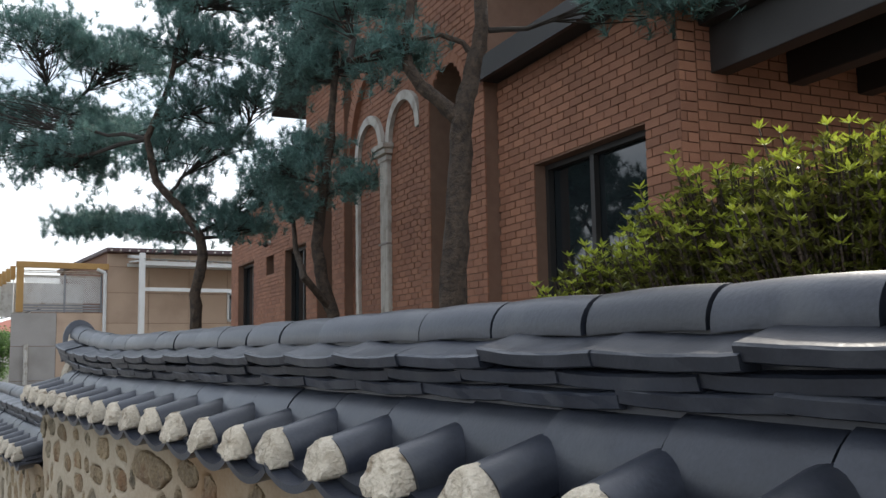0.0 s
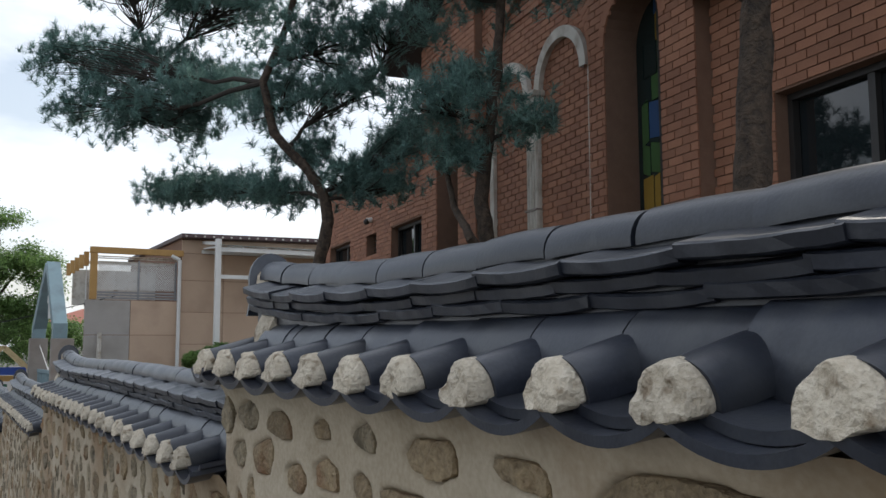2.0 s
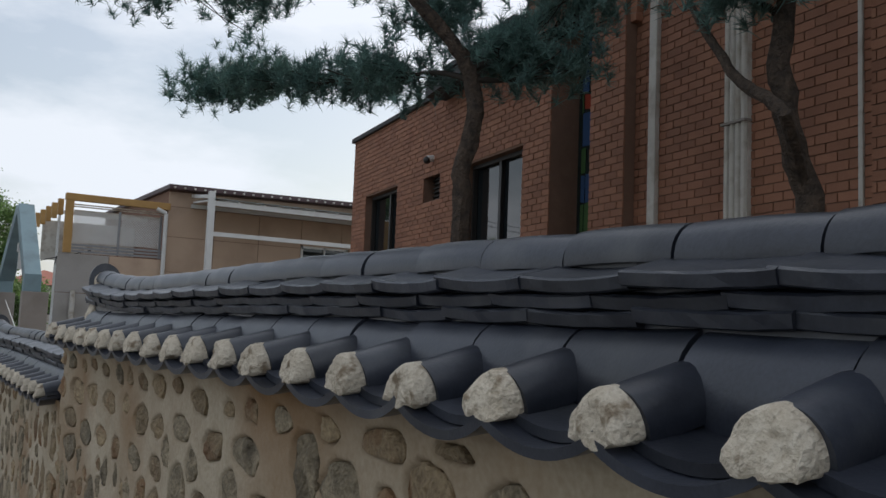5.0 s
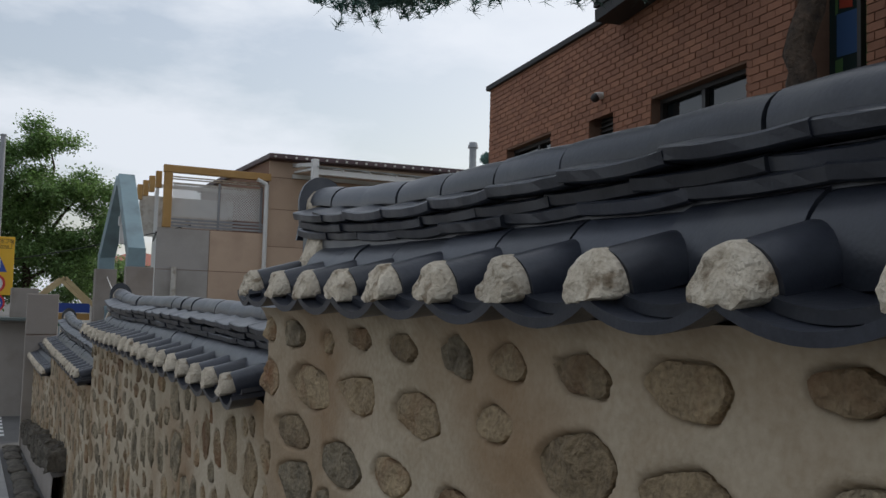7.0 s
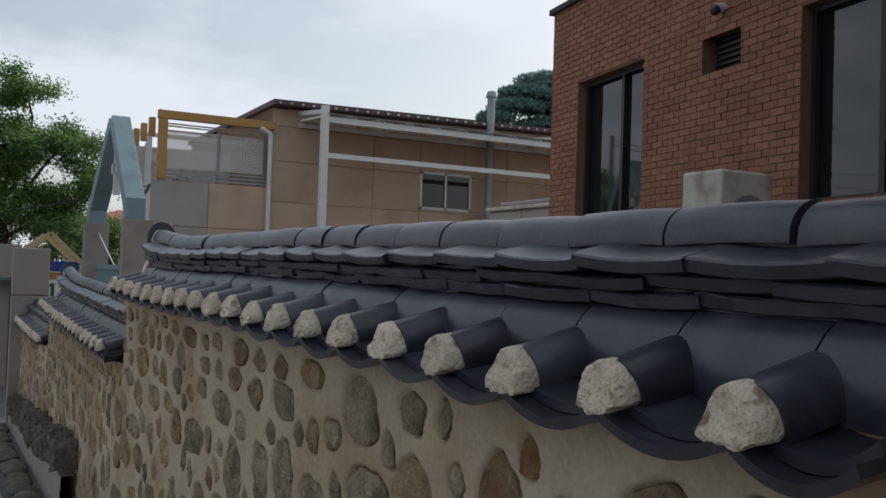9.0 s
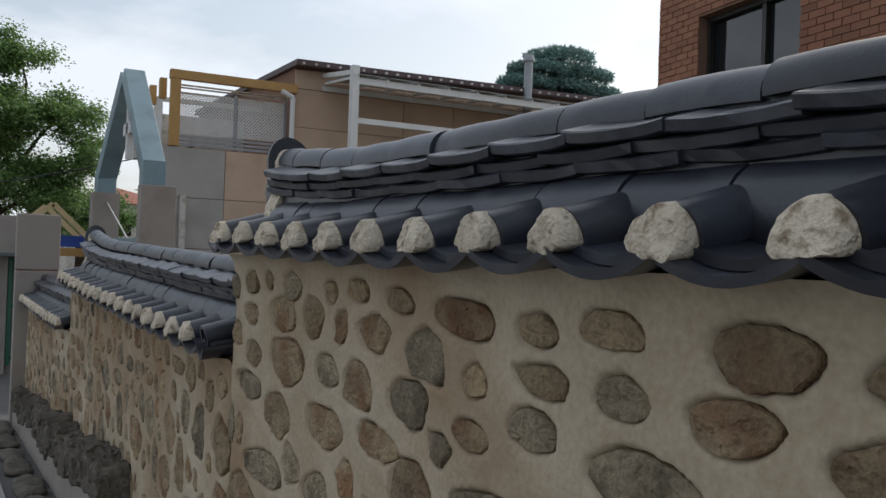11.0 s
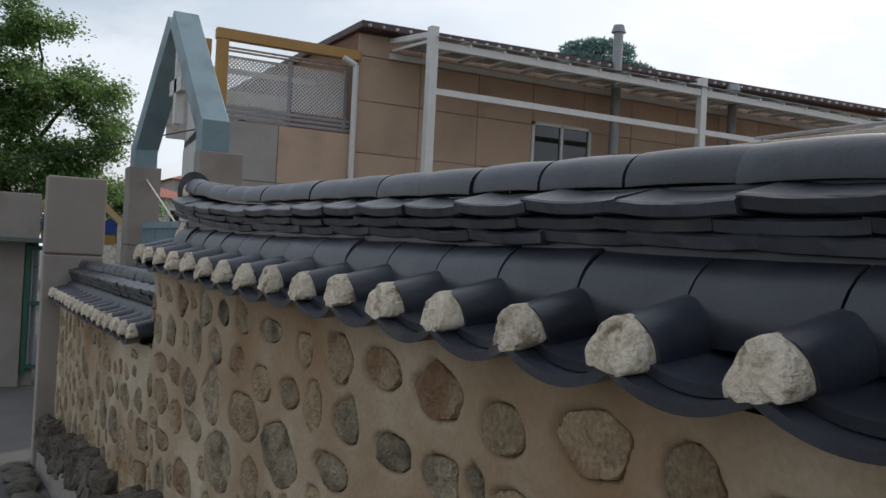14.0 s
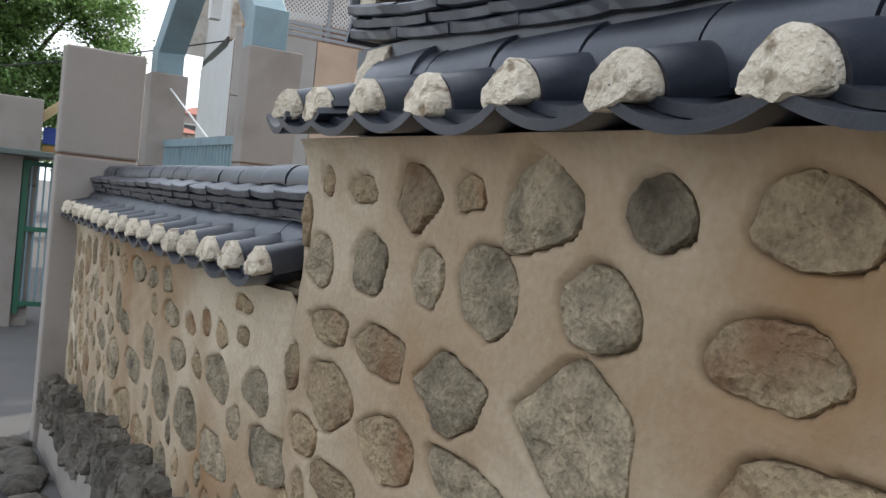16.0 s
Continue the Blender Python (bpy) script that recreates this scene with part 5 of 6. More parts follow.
def far_pine():
    rng = random.Random(31)
    tree = thing("distant_pine", "distant umbrella-shaped pine over the tan roof", "tree")
    base = Vector((36.0, 62, -1.5))
    part("trunk", mesh_of("trunk", *tube([base, base + Vector((0.3, 0, 7)), base + Vector((0, 0, 16))], [0.45, 0.36, 0.18], 8, 0.1), M_BARK, True), M_BARK, tree)
    V, Fc = [], []
    for (dx, z, rx, rz) in ((0, 11.2, 1.7, 0.42), (-1.2, 10.4, 1.5, 0.36), (1.3, 10.4, 1.6, 0.36), (-1.8, 9.6, 1.4, 0.34), (1.9, 9.5, 1.5, 0.34), (0.2, 9.7, 1.4, 0.34), (-2.9, 8.9, 0.9, 0.25), (2.5, 8.8, 1.1, 0.28), (-0.2, 8.8, 1.5, 0.3)):
        dx, z, rx, rz = dx * 1.45, 15.9 - (11.2 - z) * 1.25, rx * 1.4, rz * 1.45
        for k in range(2600):
            a, r = rng.uniform(0, 6.283), math.sqrt(rng.random())
            p = base + Vector((dx + math.cos(a) * r * rx, math.sin(a) * r * rx, z + rz * (0.8 * (1 - r * r) + rng.uniform(-0.6, 0.5))))
            d = Vector((rng.gauss(0, 1), rng.gauss(0, 1), rng.gauss(0.4, 1))).normalized() * 0.30
            s = d.cross(Vector((rng.uniform(-1, 1), 1, rng.uniform(-1, 1)))).normalized() * 0.06
            o = len(V)
            V += [p - s, p + s, p + d]
            Fc.append((o, o + 1, o + 2))
    tagged(part("needle_crown", mesh_of("needle_crown", V, Fc, M_NEEDLE), M_NEEDLE, tree), kind="stuff")


far_pine()


def shrub(name, spots, seed, whorls, leaf, label, mat, young=None):
    """A dense evergreen shrub: upright shoots that end in whorls of narrow leaves. spots: (x, y, z, rx, rz)."""
    rng = random.Random(seed)
    bush = thing(name, label, "shrub")
    V, Fc, BV, BF, YV, YF = [], [], [], [], [], []
    for x, y, z, rx, rz in spots:
        for k in range(whorls):
            d = Vector((rng.gauss(0, 1), rng.gauss(0, 1), rng.gauss(0.25, 1))).normalized() * (rng.random() ** 0.35)
            tip = Vector((x + d.x * rx, y + d.y * rx, z + d.z * rz))
            fresh = young is not None and d.z > 0.1 and d.length > 0.8 and rng.random() < 0.45
            if fresh:
                tip.z += rng.choice((0.0, 0.02, 0.04, 0.06, 0.13)) * rng.random()
            root = tip + Vector((-d.x * 0.08, -d.y * 0.08, -rng.uniform(0.10, 0.2)))
            tv, tf = tube([root, tip], [0.005, 0.003], 4)
            o = len(BV)
            BV += tv
            BF += [tuple(i + o for i in f) for f in tf]
            for ring in range(3):
                pr = tip.lerp(root, ring * 0.28)
                for q in range(7):
                    a = 6.283 * q / 7 + rng.uniform(-0.3, 0.3) + ring
                    up = rng.uniform(0.35, 1.1) - 0.3 * ring
                    v = Vector((math.cos(a), math.sin(a), up)).normalized() * leaf * rng.uniform(0.7, 1.2)
                    s = v.cross(Vector((0, 0, 1))).normalized() * leaf * 0.17
                    n = v.cross(s).normalized() * leaf * 0.04
                    LV, LF = (YV, YF) if fresh and ring < 2 else (V, Fc)
                    o = len(LV)
                    LV += [pr, pr + v * 0.5 + s - n, pr + v, pr + v * 0.5 - s - n, pr + v * 0.5 + n]
                    LF += [(o, o + 1, o + 4), (o + 1, o + 2, o + 4), (o + 2, o + 3, o + 4), (o + 3, o, o + 4)]
    if YF:
        tagged(part("young_leaves", mesh_of("young_leaves", YV, YF, young), young, bush, "bright yellow-green young leaves at the shoot tips"), kind="stuff")
    tagged(part("branching", mesh_of("branching", BV, BF, M_BARK), M_BARK, bush), kind="stuff")
    tagged(part("foliage", mesh_of("foliage", V, Fc, mat), mat, bush, "yellow-green narrow leaves in whorls"), kind="stuff")


shrub("azalea_shrub", [(2.35, 1.9, 1.72, 0.42, 0.36), (2.3, 1.45, 1.72, 0.45, 0.38), (2.4, 2.45, 1.58, 0.38, 0.32), (2.35, 1.0, 1.72, 0.45, 0.4), (2.4, 2.8, 1.45, 0.32, 0.25), (2.9, 1.9, 1.6, 0.5, 0.4)], 4, 1050, 0.035, "dense yellow-green evergreen shrub behind the tiled wall", M_LEAF, M_SHOOT)
shrub("low_shrub", [(7.7, 30.0, 1.2, 0.6, 0.35), (8.5, 30.0, 1.05, 0.5, 0.3), (7.0, 30.0, 1.0, 0.5, 0.3), (7.7, 30.0, 0.3, 0.7, 0.7), (7.7, 30.0, -0.8, 0.7, 0.8)], 9, 220, 0.13, "tall green shrub against the tan building", M_TREELEAF)


# ---- tan kindergarten building, its terrace and canopy ----
def tan_building():
    b = thing("tan_building", "tan panel-clad two-storey building with a dark maroon roof edge", "building")
    Y = 32.3
    part("main_body", box(6.95, 24.0, Y + 0.03, Y + 9, -1.7, 5.02), M_JOINT, b)
    part("annex_body", box(4.62, 6.95, Y + 0.03, Y + 4.3, -1.7, 2.95), M_JOINT, b)
    rng = random.Random(2)
    win = (11.2, 12.85, 2.66, 3.72)
    for x in np.arange(6.95, 24, 1.42):
        for z in (-1.6, -0.55, 0.5, 1.55, 2.6, 3.65, 4.55):
            x1, z1 = min(x + 1.405, 24.0), min(z + 1.035, 4.98) if z < 4.5 else 4.98
            if z == 3.65:
                z1 = 4.535
            if x < win[1] and x1 > win[0] and z < win[3] and z1 > win[2]:
                for a, c, d, e in ((x, min(x1, win[0]), z, z1), (max(x, win[1]), x1, z, z1), (max(x, win[0]), min(x1, win[1]), z, win[2]), (max(x, win[0]), min(x1, win[1]), win[3], z1)):
                    if c - a > 0.03 and e - d > 0.03:
                        part("panel", box(a, c, Y, Y + 0.04, d, e), M_TAN, b)
                continue
            part("panel", box(x, x1, Y, Y + 0.04, z, z1), M_TAN, b)
    for k, x in enumerate((4.0, 5.38)):
        for z in (-1.6, -0.4, 0.72, 1.84):
            part("panel", box(x, x + (1.365 if k == 0 else 1.55), Y, Y + 0.04, z, min(z + 1.105, 2.93)), M_GREYPANEL if k == 0 else M_TAN, b)
    part("side_wall", beam((4.03, Y + 0.045, 0.5), (4.60, Y + 4.4, 0.5), 0.06, 4.5), M_WHITE, b, "whitewashed side wall of the annex")
    part("front_return", box(4.0, 4.7, Y + 0.042, Y + 0.09, -1.7, 2.72), M_JOINT, b)
    part("side_board", beam((4.10, Y + 0.8, 2.80), (4.58, Y + 4.3, 2.80), 0.03, 0.16), M_DARK, b, "dark board along the terrace edge")
    part("side_sheet", beam((4.13, Y + 0.9, 3.60), (4.58, Y + 4.3, 3.60), 0.03, 1.40), M_WHITE, b, "white sheet on the terrace's side")
    w = part("window", box(win[0], win[1], Y + 0.02, Y + 0.035, win[2], win[3]), M_GLASS, b, "white-framed sliding window")
    for a, c, d, e in ((win[0], win[0] + 0.07, win[2], win[3]), (win[1] - 0.07, win[1], win[2], win[3]), (win[0], win[1], win[3] - 0.07, win[3]), (win[0], win[1], win[2], win[2] + 0.07), (11.99, 12.05, win[2], win[3])):
        part("frame", box(a, c, Y - 0.03, Y + 0.018, d, e), M_WHITE, w)
    # roof edge with a row of small knobs
    part("roof_edge", box(6.85, 24.5, Y - 0.35, Y + 9.2, 5.02, 5.16, 0.02), M_MAROON, b, "dark maroon metal roof edge")
    part("roof_slope", mesh_of("roof_slope", [(6.85, Y - 0.35, 5.16), (24.5, Y - 0.35, 5.16), (24.5, Y + 4.2, 5.4), (7.5, Y + 4.2, 5.4), (24.5, Y + 9.2, 5.16), (6.85, Y + 9.2, 5.16)], [(0, 1, 2, 3), (3, 2, 4, 5), (0, 3, 5)], M_MAROON), M_MAROON, b)
    me = None
    for x in np.arange(7.0, 24.2, 0.30):
        knob = rod((0, 0, 0), (0, -0.06, 0), 0.035, 0.03, 8) if me is None else me
        me = part("edge_knob", knob, M_TRIM, b, m=Matrix.Translation((x, Y - 0.35, 5.07 + 0.018 * (x - 6.95)))).data
    part("downpipe", rod((6.87, Y - 0.09, -1.6), (6.87, Y - 0.09, 4.3), 0.06), M_WHITE, b, "white downpipe")
    part("downpipe", rod((6.87, Y - 0.09, 4.3), (6.6, Y - 0.09, 4.42), 0.06), M_WHITE, b)
    part("vent_pipe", rod((4.45, Y - 0.1, 0.6), (4.45, Y - 0.1, 1.9), 0.07), M_TRIM, b)
    # the eave climbs a little towards the far end
    for ob in b.children:
        if len(ob.data.vertices) and not ob.name.startswith(("window", "downpipe", "vent_pipe")):
            top = max(v.co.z for v in ob.data.vertices)
            if top > 4.9:
                for v in ob.data.vertices:
                    if v.co.z > 4.6:
                        v.co.z += 0.018 * max(0.0, v.co.x - 6.95)
    # terrace with lattice, slatted rail and ochre beams
    t = thing("roof_terrace", "roof terrace with white lattice screens and ochre beams", "terrace")
    part("beam", box(4.10, 7.0, Y - 0.05, Y + 0.13, 4.42, 4.62, 0.01), M_YELLOW, t, "ochre wooden beam")
    part("post", box(4.12, 4.33, Y - 0.04, Y + 0.12, 2.95, 4.42, 0.01), M_YELLOW, t, "ochre wooden post")
    for k in range(5):
        part("side_beam", box(4.0, 4.14, Y + 0.5 + k * 1.1, Y + 0.7 + k * 1.1, 4.05, 4.5), M_YELLOW, t)
    part("back_beam", box(4.10, 7.0, Y + 2.4, Y + 2.5, 4.28, 4.38), M_TRIM, t)
    for z in (4.30, 4.36):
        part("rafter", box(4.35, 6.9, Y + 0.3, Y + 0.36, z - 0.02, z + 0.01), M_TRIM, t)
    for k, (xa, xb) in enumerate(((4.40, 5.62), (5.70, 6.80))):
        screen = part("lattice_frame", box(xa, xb, Y + 0.30, Y + 0.32, 4.15, 4.20), M_TRIM, t, "white diagonal lattice screen")
        part("post", box(xb, xb + 0.06, Y + 0.27, Y + 0.33, 2.95, 4.25), M_GALV, t)
        w, h, z0 = xb - xa, 0.88, 3.28
        V, Fc = [], []
        for sgn in (1, -1):
            for c in np.arange(-h, w, 0.075):
                p0, p1 = max(c, 0.0), min(c + h, w)
                if p1 - p0 < 0.02:
                    continue
                za, zb = p0 - c, p1 - c
                if sgn < 0:
                    za, zb = h - za, h - zb
                o = len(V)
                dpt = Y + 0.30 + 0.006 * sgn
                V += [(xa + p0, dpt, z0 + za - 0.017), (xa + p0, dpt, z0 + za + 0.017), (xa + p1, dpt, z0 + zb + 0.017), (xa + p1, dpt, z0 + zb - 0.017)]
                V += [(x, y + 0.008, z) for x, y, z in V[o:o + 4]]
                Fc += [(o, o + 1, o + 2, o + 3), (o + 7, o + 6, o + 5, o + 4), (o, o + 4, o + 5, o + 1), (o + 3, o + 2, o + 6, o + 7)]
        part("lattice", mesh_of("lattice", V, Fc, M_WHITE), M_WHITE, screen)
    for z in (2.98, 3.07, 3.16):
        part("rail_slat", box(4.36, 6.86, Y + 0.10, Y + 0.13, z, z + 0.055), M_GALV, t, "grey rail slat")
    part("terrace_wall", box(4.1, 6.95, Y + 4.0, Y + 4.1, 2.95, 4.2), M_TRIM, t)
    # white steel canopy in front
    c = thing("steel_canopy", "white steel canopy frame with clear sheet roofing", "canopy")
    YC = 30.4
    for x in (7.58, 14.4, 21.0):
        part("post", box(x, x + 0.17, YC, YC + 0.17, -1.6, 4.86, 0.01), M_WHITE, c)
        part("bracket", beam((x + 0.08, YC + 0.1, 4.72), (x + 0.08, Y, 4.92), 0.1, 0.1), M_WHITE, c)
    part("front_beam", box(7.75, 21.0, YC + 0.03, YC + 0.14, 4.46, 4.60), M_WHITE, c)
    part("rail", box(7.75, 21.0, YC + 0.05, YC + 0.13, 3.60, 3.72), M_WHITE, c)
    part("wall_beam", box(7.6, 21.2, Y - 0.1, Y - 0.02, 4.55, 4.66), M_WHITE, c)
    for x in np.arange(7.66, 21.0, 0.78):
        part("rafter", beam((x, YC, 4.60), (x, Y - 0.1, 4.72), 0.05, 0.05), M_WHITE, c)
        part("roof_sheet", beam((x + 0.39, YC - 0.05, 4.66), (x + 0.39, Y - 0.12, 4.78), 0.70, 0.012), M_STAIN["pale"], c)
    # flue and small yard shed
    flue = thing("flue_pipe", "tall galvanised flue pipe with a cowl", "flue")
    part("pipe", rod((13.2, 31.9, 1.0), (13.2, 31.9, 5.95), 0.11, seg=14), M_GALV, flue)
    part("cowl", rod((13.2, 31.9, 5.95), (13.2, 31.9, 6.12), 0.17, 0.12, seg=14), M_GALV, flue)
    fl2 = thing("flue_pipe", "tall galvanised flue pipe with a cowl", "flue")
    part("pipe", rod((16.9, 31.9, 1.0), (16.9, 31.9, 5.1), 0.11, seg=14), M_GALV, fl2)
    part("cowl", rod((16.9, 31.9, 5.1), (16.9, 31.9, 5.27), 0.19, 0.14, seg=14), M_GALV, fl2)
    shed = thing("yard_shed", "low grey yard shed with a flat roof", "shed")
    part("body", box(8.05, 10.6, 20.3, 23.3, -1.2, 1.98), M_CONC, shed)
    for y in (20.32, 21.32, 22.32):
        part("panel", box(8.035, 8.05, y, y + 0.965, -1.15, 1.94), M_GREYPANEL, shed)
    part("roof_rail", rod((8.15, 20.4, 2.11), (8.15, 23.1, 2.11), 0.02), M_GALV, shed)
    for y in (20.6, 21.8, 23.0):
        part("rail_foot", rod((8.15, y, 2.03), (8.15, y, 2.11), 0.015), M_GALV, shed)
    part("roof", box(7.98, 10.66, 20.25, 23.36, 1.98, 2.04, 0.01), M_TRIM, shed)
    rngt = random.Random(61)
    twig = thing("bare_sapling", "leafless brown sapling beside the yard shed", "sapling")
    foot = Vector((8.6, 19.6, -0.9))
    crown = foot + Vector((0.05, 0.1, 2.5))
    part("trunk", mesh_of("trunk", *tube([foot, foot.lerp(crown, 0.5) + Vector((0.04, 0, 0)), crown], [0.035, 0.028, 0.018], 8, 0.1), M_TWIG, True), M_TWIG, twig)
    for k in range(9):
        way = Vector((rngt.uniform(-0.35, 0.35), rngt.uniform(-0.35, 0.35), rngt.uniform(0.25, 0.75)))
        root = foot.lerp(crown, rngt.uniform(0.75, 1.0))
        part("branch", mesh_of("branch", *tube(limb_points(root, root + way, 0.12, 4, rngt), [0.010, 0.008, 0.006, 0.004, 0.003], 5), M_TWIG, True), M_TWIG, twig)
    ac = thing("air_conditioner", "white outdoor air-conditioning unit", "air conditioner")
    part("case", box(4.05, 4.5, 14.0, 14.35, 0.3, 1.58, 0.02), M_TRIM, ac)
    me = part("fan_guard", rod((4.28, 14.0, 1.25), (4.28, 13.98, 1.25), 0.18, seg=20), M_GALV, ac)


tan_building()


# ---- the gate at the lane's end ----
def pillar(name, x0, x1, y0, y1, z0, z1, joint, label):
    p = thing(name, label, "pillar", "concrete gate pillars")
    part("lower_block", box(x0, x1, y0, y1, z0, joint - 0.012, 0.012), M_CONC, p)
    part("upper_block", box(x0, x1, y0, y1, joint, z1, 0.014), M_CONC, p)
    part("joint", box(x0 + 0.012, x1 - 0.012, y0 + 0.012, y1 - 0.012, joint - 0.012, joint), M_JOINT, p)
    return p


pillar("gate_pillar", 0.635, 1.115, 23.92, 24.10, -1.75, 1.05, 0.385, "grey-beige rendered gate pillar at the wall's end")
pillar("gate_pillar", 2.27, 2.73, 29.75, 30.2, -1.75, 1.69, 0.5, "grey-beige rendered gate pillar under the steel frame")
pillar("gate_pillar", 2.46, 2.98, 26.25, 26.55, -1.75, 1.65, 0.55, "grey-beige rendered gate pillar under the steel frame")
pillar("gate_pillar", 0.56, 1.14, 30.5, 31.1, -1.75, 1.2, 0.1, "grey-beige rendered gate pillar across the side street")


def gate_frame():
    g = thing("gate_arch", "blue-grey steel A-shaped gate frame on two pillars", "gate frame")
    a, b = Vector((2.50, 29.97, 1.69)), Vector((2.65, 26.44, 1.65))
    top = Vector((2.62, 28.3, 3.62))
    sa, sb = a + Vector((0, 0, 0.36)), b + Vector((0, 0, 0.38))
    part("stub", beam(a, sa, 0.34, 0.34, bevel=0.01), M_GATE, g)
    part("stub", beam(b, sb, 0.34, 0.30, bevel=0.01), M_GATE, g)
    part("leg", beam(sa - Vector((0, 0, 0.1)), top + Vector((0, 0.08, 0)), 0.34, 0.24, bevel=0.01), M_GATE, g)
    part("leg", beam(sb - Vector((0, 0, 0.1)), top + Vector((0, -0.08, 0)), 0.34, 0.26, bevel=0.01), M_GATE, g)
    part("cross_upright", beam((2.62, 28.3, 3.3), (2.62, 28.3, 2.2), 0.12, 0.14), M_WHITE, g, "white cross hung in the frame")
    part("cross_bar", beam((2.62, 28.65, 2.72), (2.62, 27.95, 2.72), 0.12, 0.20), M_WHITE, g)
    # steel picket gate between the pillars
    gate = thing("picket_gate", "pale blue-green steel picket gate, closed", "gate")
    for z in (0.80, 0.0, -1.2):
        part("rail", beam((2.50, 29.7, z), (2.65, 26.85, z), 0.05, 0.09), M_GATE, gate)
    for k in range(26):
        p = Vector((2.50, 29.7, 0)).lerp(Vector((2.65, 26.85, 0)), (k + 0.5) / 26)
        part("picket", beam((p.x, p.y, -1.4), (p.x, p.y, 0.78), 0.035, 0.035), M_GATE, gate)
    gate2 = thing("metal_door", "green-framed metal gate with pale blue bars", "gate")
    part("frame_post", beam((0.99, 30.45, -1.53), (0.99, 30.45, 0.42), 0.07, 0.07), M_GREEN, gate2)
    part("frame_post", beam((1.75, 30.45, -1.53), (1.75, 30.45, 0.42), 0.07, 0.07), M_GREEN, gate2)
    for z in (-1.4, -0.45, 0.38):
        part("frame_rail", beam((0.98, 30.45, z), (1.75, 30.45, z), 0.06, 0.06), M_GREEN, gate2)
    for k in range(9):
        part("bar", beam((1.06 + k * 0.077, 30.45, -1.4), (1.06 + k * 0.077, 30.45, 0.38), 0.022, 0.022), M_GATE, gate2)
    hood = thing("gate_hood", "small ochre-framed gabled hood beside the gate", "canopy")
    part("rafter", beam((1.08, 30.8, 0.92), (1.70, 30.8, 1.47), 0.11, 0.10), M_HOODWOOD, hood)
    part("rafter", beam((1.70, 30.8, 1.47), (2.36, 30.8, 0.84), 0.11, 0.10), M_HOODWOOD, hood)
    part("rafter", beam((1.08, 32.2, 0.92), (1.70, 32.2, 1.47), 0.11, 0.10), M_HOODWOOD, hood)
    part("rafter", beam((1.70, 32.2, 1.47), (2.36, 32.2, 0.84), 0.11, 0.10), M_HOODWOOD, hood)
    part("post", beam((2.34, 30.8, -1.7), (2.34, 30.8, 0.86), 0.08, 0.08), M_TRIM, hood)
    part("board", box(1.2, 2.3, 30.95, 31.0, 0.66, 0.88), M_BLUE, hood, "blue and white printed board")
    part("board_lower", box(1.2, 2.3, 30.95, 31.0, 0.48, 0.64), M_YELLOW, hood)
    part("eave_slab", box(0.10, 1.34, 29.9, 31.6, 0.46, 0.53, 0.01), M_SLAB, hood, "thin grey-green roof slab")
    part("side_wall", box(0.35, 0.94, 30.38, 30.495, -1.7, 0.458), M_CONC, hood)
    wire = thing("stay_cable", "thin dark overhead cable", "cable")
    wv, wf = tube([Vector((-6, 40, 1.6)).lerp(Vector((5.0, 33.0, 3.1)), k / 14) - Vector((0, 0, 0.5 * math.sin(math.pi * k / 14))) for k in range(15)], [0.014] * 15, 5)
    part("cable", mesh_of("cable", wv, wf, M_BLACK), M_BLACK, wire)
    rope = thing("gate_rope", "white stay rod on the gate pillar", "rod")
    part("rod", rod((2.515, 29.73, 1.50), (2.59, 28.0, 0.84), 0.011), M_WHITE, rope)


gate_frame()


# ---- street signs ----
def text_bar(name, word, size, m, mat, parent):
    cu = bpy.data.curves.new(name, "FONT")
    cu.body, cu.size, cu.align_x, cu.align_y, cu.extrude = word, size, "CENTER", "CENTER", 0.001
    ob = new(name, cu)
    me = bpy.data.meshes.new_from_object(ob.evaluated_get(bpy.context.evaluated_depsgraph_get()))
    bpy.data.objects.remove(ob)
    me.materials.append(mat)
    return part(name, me, mat, parent, m=m)


def disc(x, y, z, r, th=0.01):
    return rod((x, y, z), (x, y - th, z), r, seg=32)


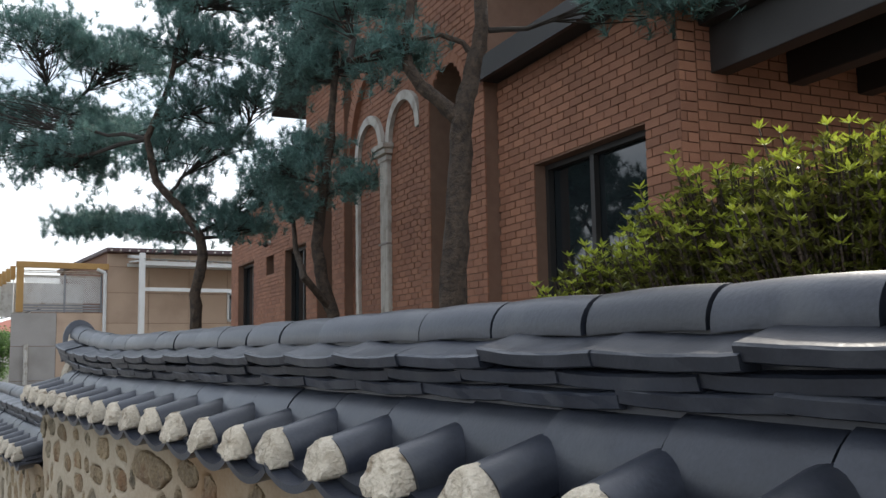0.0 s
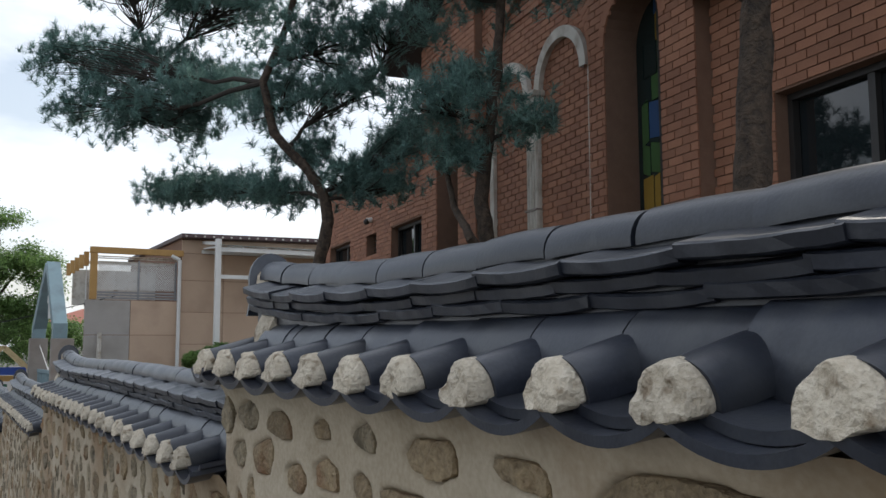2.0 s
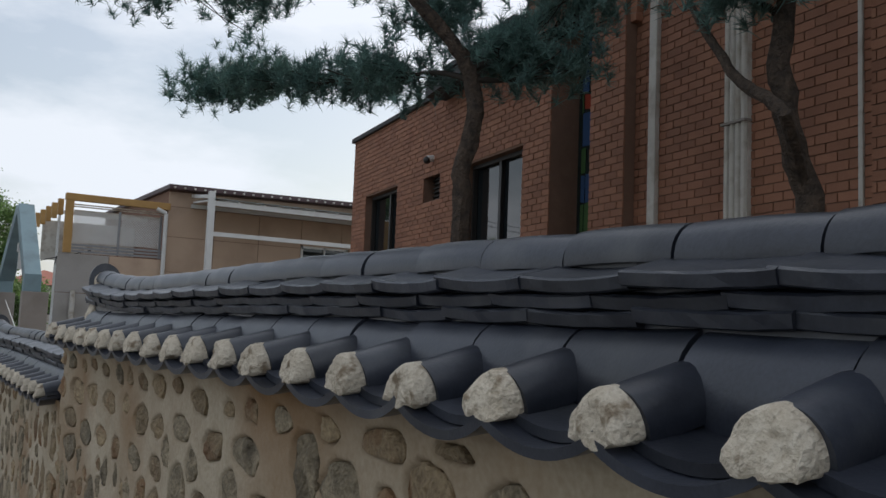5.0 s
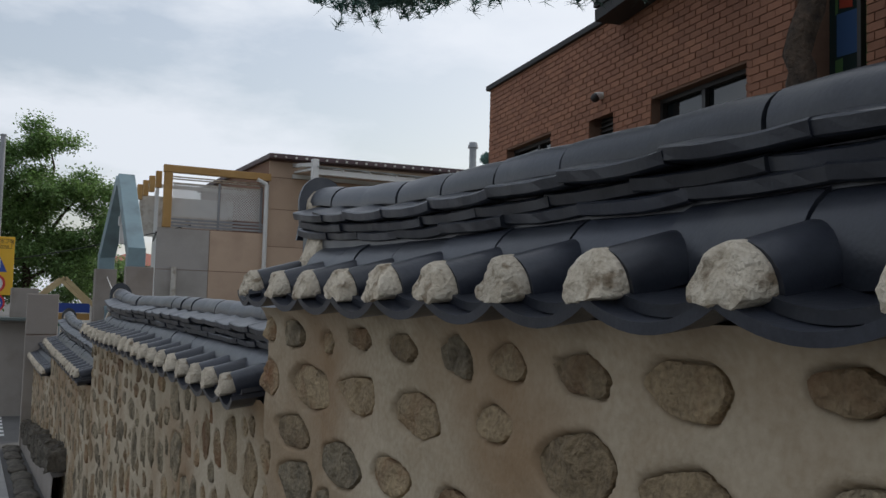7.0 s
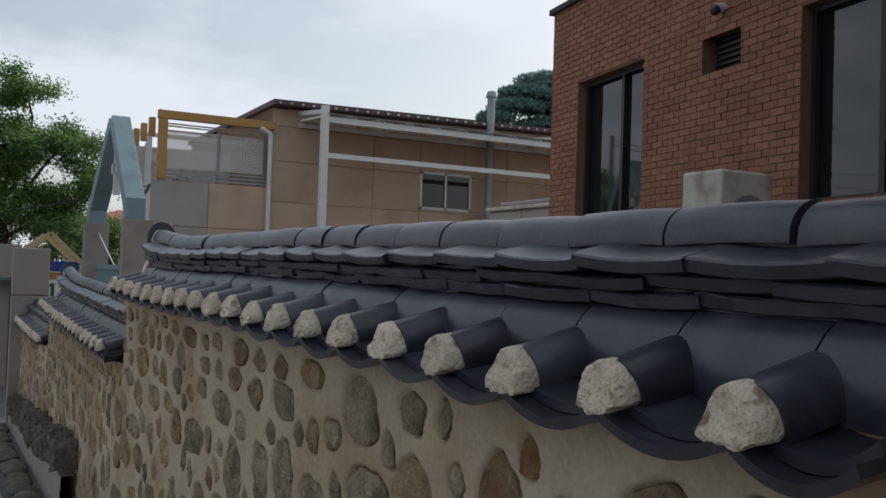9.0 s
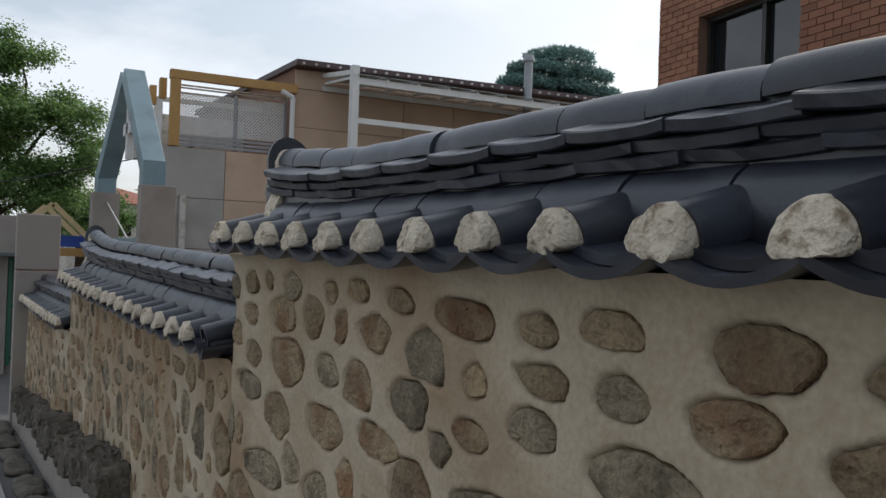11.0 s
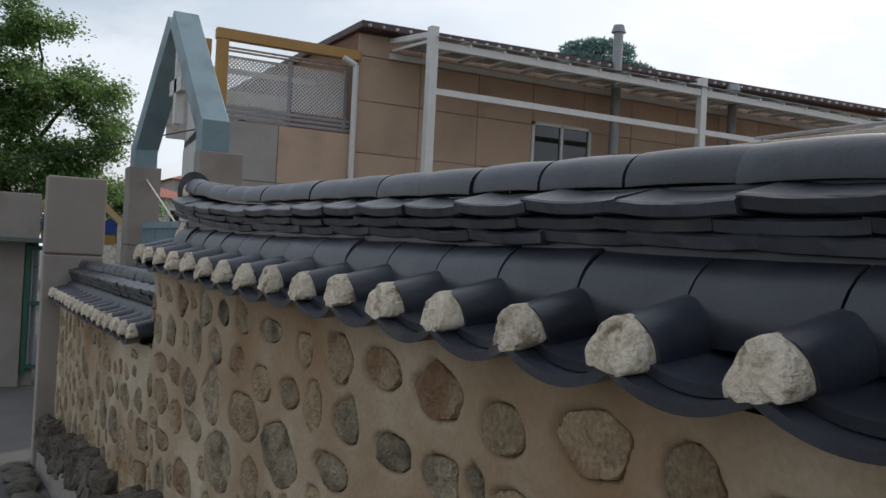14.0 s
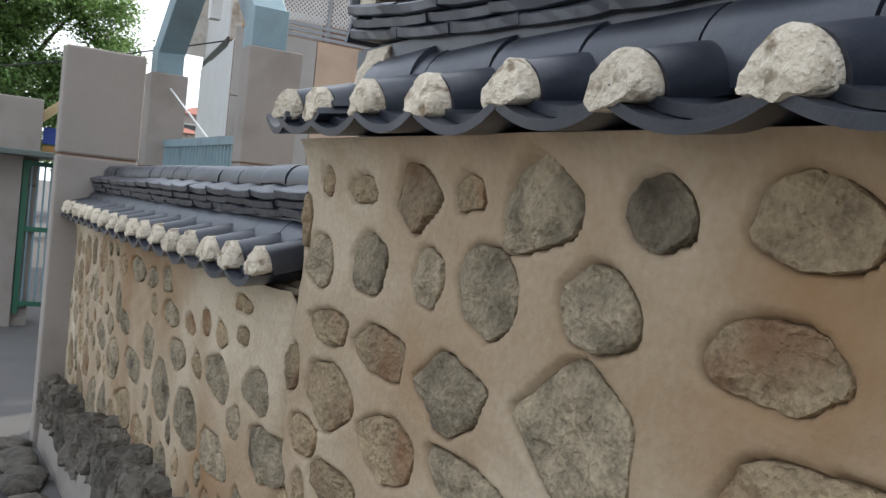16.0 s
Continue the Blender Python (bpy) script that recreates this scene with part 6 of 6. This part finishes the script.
def school_sign():
    X, Y = 0.26, 35.0
    pole = thing("sign_pole", "tall galvanised street pole with a side arm", "pole")
    part("pole", rod((X, Y + 0.1, -1.7), (X, Y + 0.1, 5.4), 0.085, 0.07, seg=14), M_GALV, pole)
    part("cap", rod((X, Y + 0.1, 5.4), (X, Y + 0.1, 5.44), 0.09, seg=14), M_GALV, pole)
    part("arm", rod((X, Y + 0.1, 3.55), (X - 3.5, Y + 0.1, 3.6), 0.05, 0.045), M_GALV, pole)
    for dz, far in ((5.30, (-14.0, 41.0, 5.6)), (5.15, (-14.0, 38.0, 4.6))):
        wire = thing("overhead_wire", "thin black wire strung from the street pole", "cable", "wires at the street pole")
        wv, wf = tube([Vector((X, Y + 0.1, dz)).lerp(Vector(far), k / 12) - Vector((0, 0, 0.35 * math.sin(math.pi * k / 12))) for k in range(13)], [0.012] * 13, 5)
        part("wire", mesh_of("wire", wv, wf, M_BLACK), M_BLACK, wire)
    s = thing("school_zone_sign", "yellow school zone sign with pedestrian and speed symbols", "road sign")
    part("board", box(X - 0.44, X + 0.44, Y - 0.03, Y, 1.03, 2.62, 0.01), M_SIGN, s)
    part("title_frame", box(X - 0.37, X + 0.37, Y - 0.034, Y - 0.031, 2.30, 2.56), M_BLACK, s)
    part("title_field", box(X - 0.36, X + 0.36, Y - 0.038, Y - 0.035, 2.31, 2.55), M_SIGN, s)
    up = Matrix.Rotation(radians(90), 4, "X")
    text_bar("writing", "\uc5b4\ub9b0\uc774\ubcf4\ud638\uad6c\uc5ed", 0.13, Matrix.Translation((X, Y - 0.041, 2.475)) @ up, M_BLACK, s)
    text_bar("writing", "SCHOOL ZONE", 0.085, Matrix.Translation((X, Y - 0.041, 2.355)) @ up, M_BLACK, s)
    V = [(X - 0.28, Y - 0.036, 1.66), (X + 0.28, Y - 0.036, 1.66), (X + 0.03, Y - 0.036, 2.20), (X - 0.03, Y - 0.036, 2.20)]
    part("blue_triangle", mesh_of("blue_triangle", V, [(0, 1, 2, 3)], M_BLUE), M_BLUE, s)
    for dx, h in ((-0.07, 0.24), (0.08, 0.18)):
        q = part("figure", box(X + dx - 0.03, X + dx + 0.03, Y - 0.042, Y - 0.038, 1.76, 1.76 + h), M_WHITE, s)
        part("figure_top", disc(X + dx, Y - 0.038, 1.80 + h, 0.035, 0.004), M_WHITE, s)
    part("speed_ring", disc(X, Y - 0.032, 1.34, 0.26, 0.006), M_RED, s)
    part("speed_field", disc(X, Y - 0.040, 1.34, 0.195, 0.004), M_WHITE, s)
    text_bar("writing", "30", 0.25, Matrix.Translation((X, Y - 0.048, 1.34)) @ up, M_BLACK, s)
    n = thing("no_parking_sign", "round blue sign with a red rim under the yellow board", "road sign")
    part("rim", disc(X, Y - 0.02, 0.82, 0.27, 0.012), M_RED, n)
    part("field", disc(X, Y - 0.034, 0.82, 0.22, 0.004), M_BLUE, n)
    part("line", box(X - 0.17, X + 0.17, Y - 0.042, Y - 0.039, 0.80, 0.85), M_WHITE, n)
    mir = thing("traffic_mirror", "round convex traffic mirror seen from behind", "mirror")
    bm = bmesh.new()
    bmesh.ops.create_uvsphere(bm, u_segments=24, v_segments=10, radius=1, matrix=Matrix.Translation((X - 0.12, 33.6, 0.10)) @ Matrix.Diagonal((0.34, 0.09, 0.38, 1)))
    part("shell", bm, M_TRIM, mir, smooth=True)
    part("post", rod((X + 0.05, 33.7, -1.7), (X + 0.05, 33.7, 0.1), 0.04), M_GALV, mir)
    bol = thing("bollard", "black street bollard with a white reflective band", "bollard")
    part("post", rod((-0.62, 22.6, -1.4), (-0.62, 22.6, -0.62), 0.07, seg=16), M_BLACK, bol)
    part("band", rod((-0.62, 22.6, -0.80), (-0.62, 22.6, -0.72), 0.072, seg=16), M_WHITE, bol)


school_sign()


# ---- distance ----
def far_house(x0, x1, y, z1, mat, roof, label):
    h = thing("distant_house", label, "house", "houses far down the lane")
    part("wall", box(x0, x1, y, y + 6, -1.6, z1), mat, h)
    V = [(x0 - 0.3, y - 0.3, z1), (x1 + 0.3, y - 0.3, z1), (x1 + 0.3, y + 6.3, z1), (x0 - 0.3, y + 6.3, z1), ((x0 + x1) / 2, y + 3, z1 + 1.0)]
    part("roof", mesh_of("roof", V, [(0, 1, 4), (1, 2, 4), (2, 3, 4), (3, 0, 4), (3, 2, 1, 0)], roof), roof, h)
    for k in range(3):
        x = x0 + (x1 - x0) * (k + 0.5) / 3
        w = part("window", box(x - 0.4, x + 0.4, y - 0.02, y + 0.01, z1 - 1.7, z1 - 0.6), M_GLASS, h)
        part("frame", box(x - 0.45, x + 0.45, y - 0.03, y - 0.02, z1 - 0.6, z1 - 0.53), M_WHITE, w)


far_house(5.5, 11, 62, 3.0, M_TRIM, M_CARD, "pale distant house with a red-brown roof")
far_house(11.5, 17, 70, 4.6, M_GREYPANEL, M_CARD, "grey distant house with a red-brown roof")
far_house(-14, -8, 75, 4.0, M_TAN, M_CARD, "tan distant house with a red-brown roof")


def parked_car(m, mat, label):
    car = thing("parked_car", label, "car", m=m)
    prof = [(-2.1, 0.35), (-2.1, 0.8), (-1.2, 0.92), (-0.6, 1.42), (0.9, 1.45), (1.6, 0.98), (2.1, 0.9), (2.15, 0.4)]
    V = [(x, s * (0.82 if z < 1.0 else 0.66), z) for s in (-1, 1) for x, z in prof]
    k = len(prof)
    part("body", mesh_of("body", V, [(j, (j + 1) % k, (j + 1) % k + k, j + k) for j in range(k)] + [tuple(range(k))[::-1], tuple(range(k, 2 * k))], mat, False), mat, car)
    part("side_window", mesh_of("side_window", [(-1.0, -0.80, 0.97), (1.4, -0.80, 1.0), (0.85, -0.70, 1.38), (-0.55, -0.70, 1.36)], [(0, 1, 2, 3)], M_GLASS), M_GLASS, car)
    for x in (-1.3, 1.3):
        for s in (-1, 1):
            part("wheel", rod((x, s * 0.84, 0.32), (x, s * 0.66, 0.32), 0.32, seg=20), M_BLACK, car)


parked_car(Matrix.Translation((-1.9, 62, -1.69)) @ Matrix.Rotation(radians(10), 4, "Z"), M_WHITE, "white car parked far down the street")
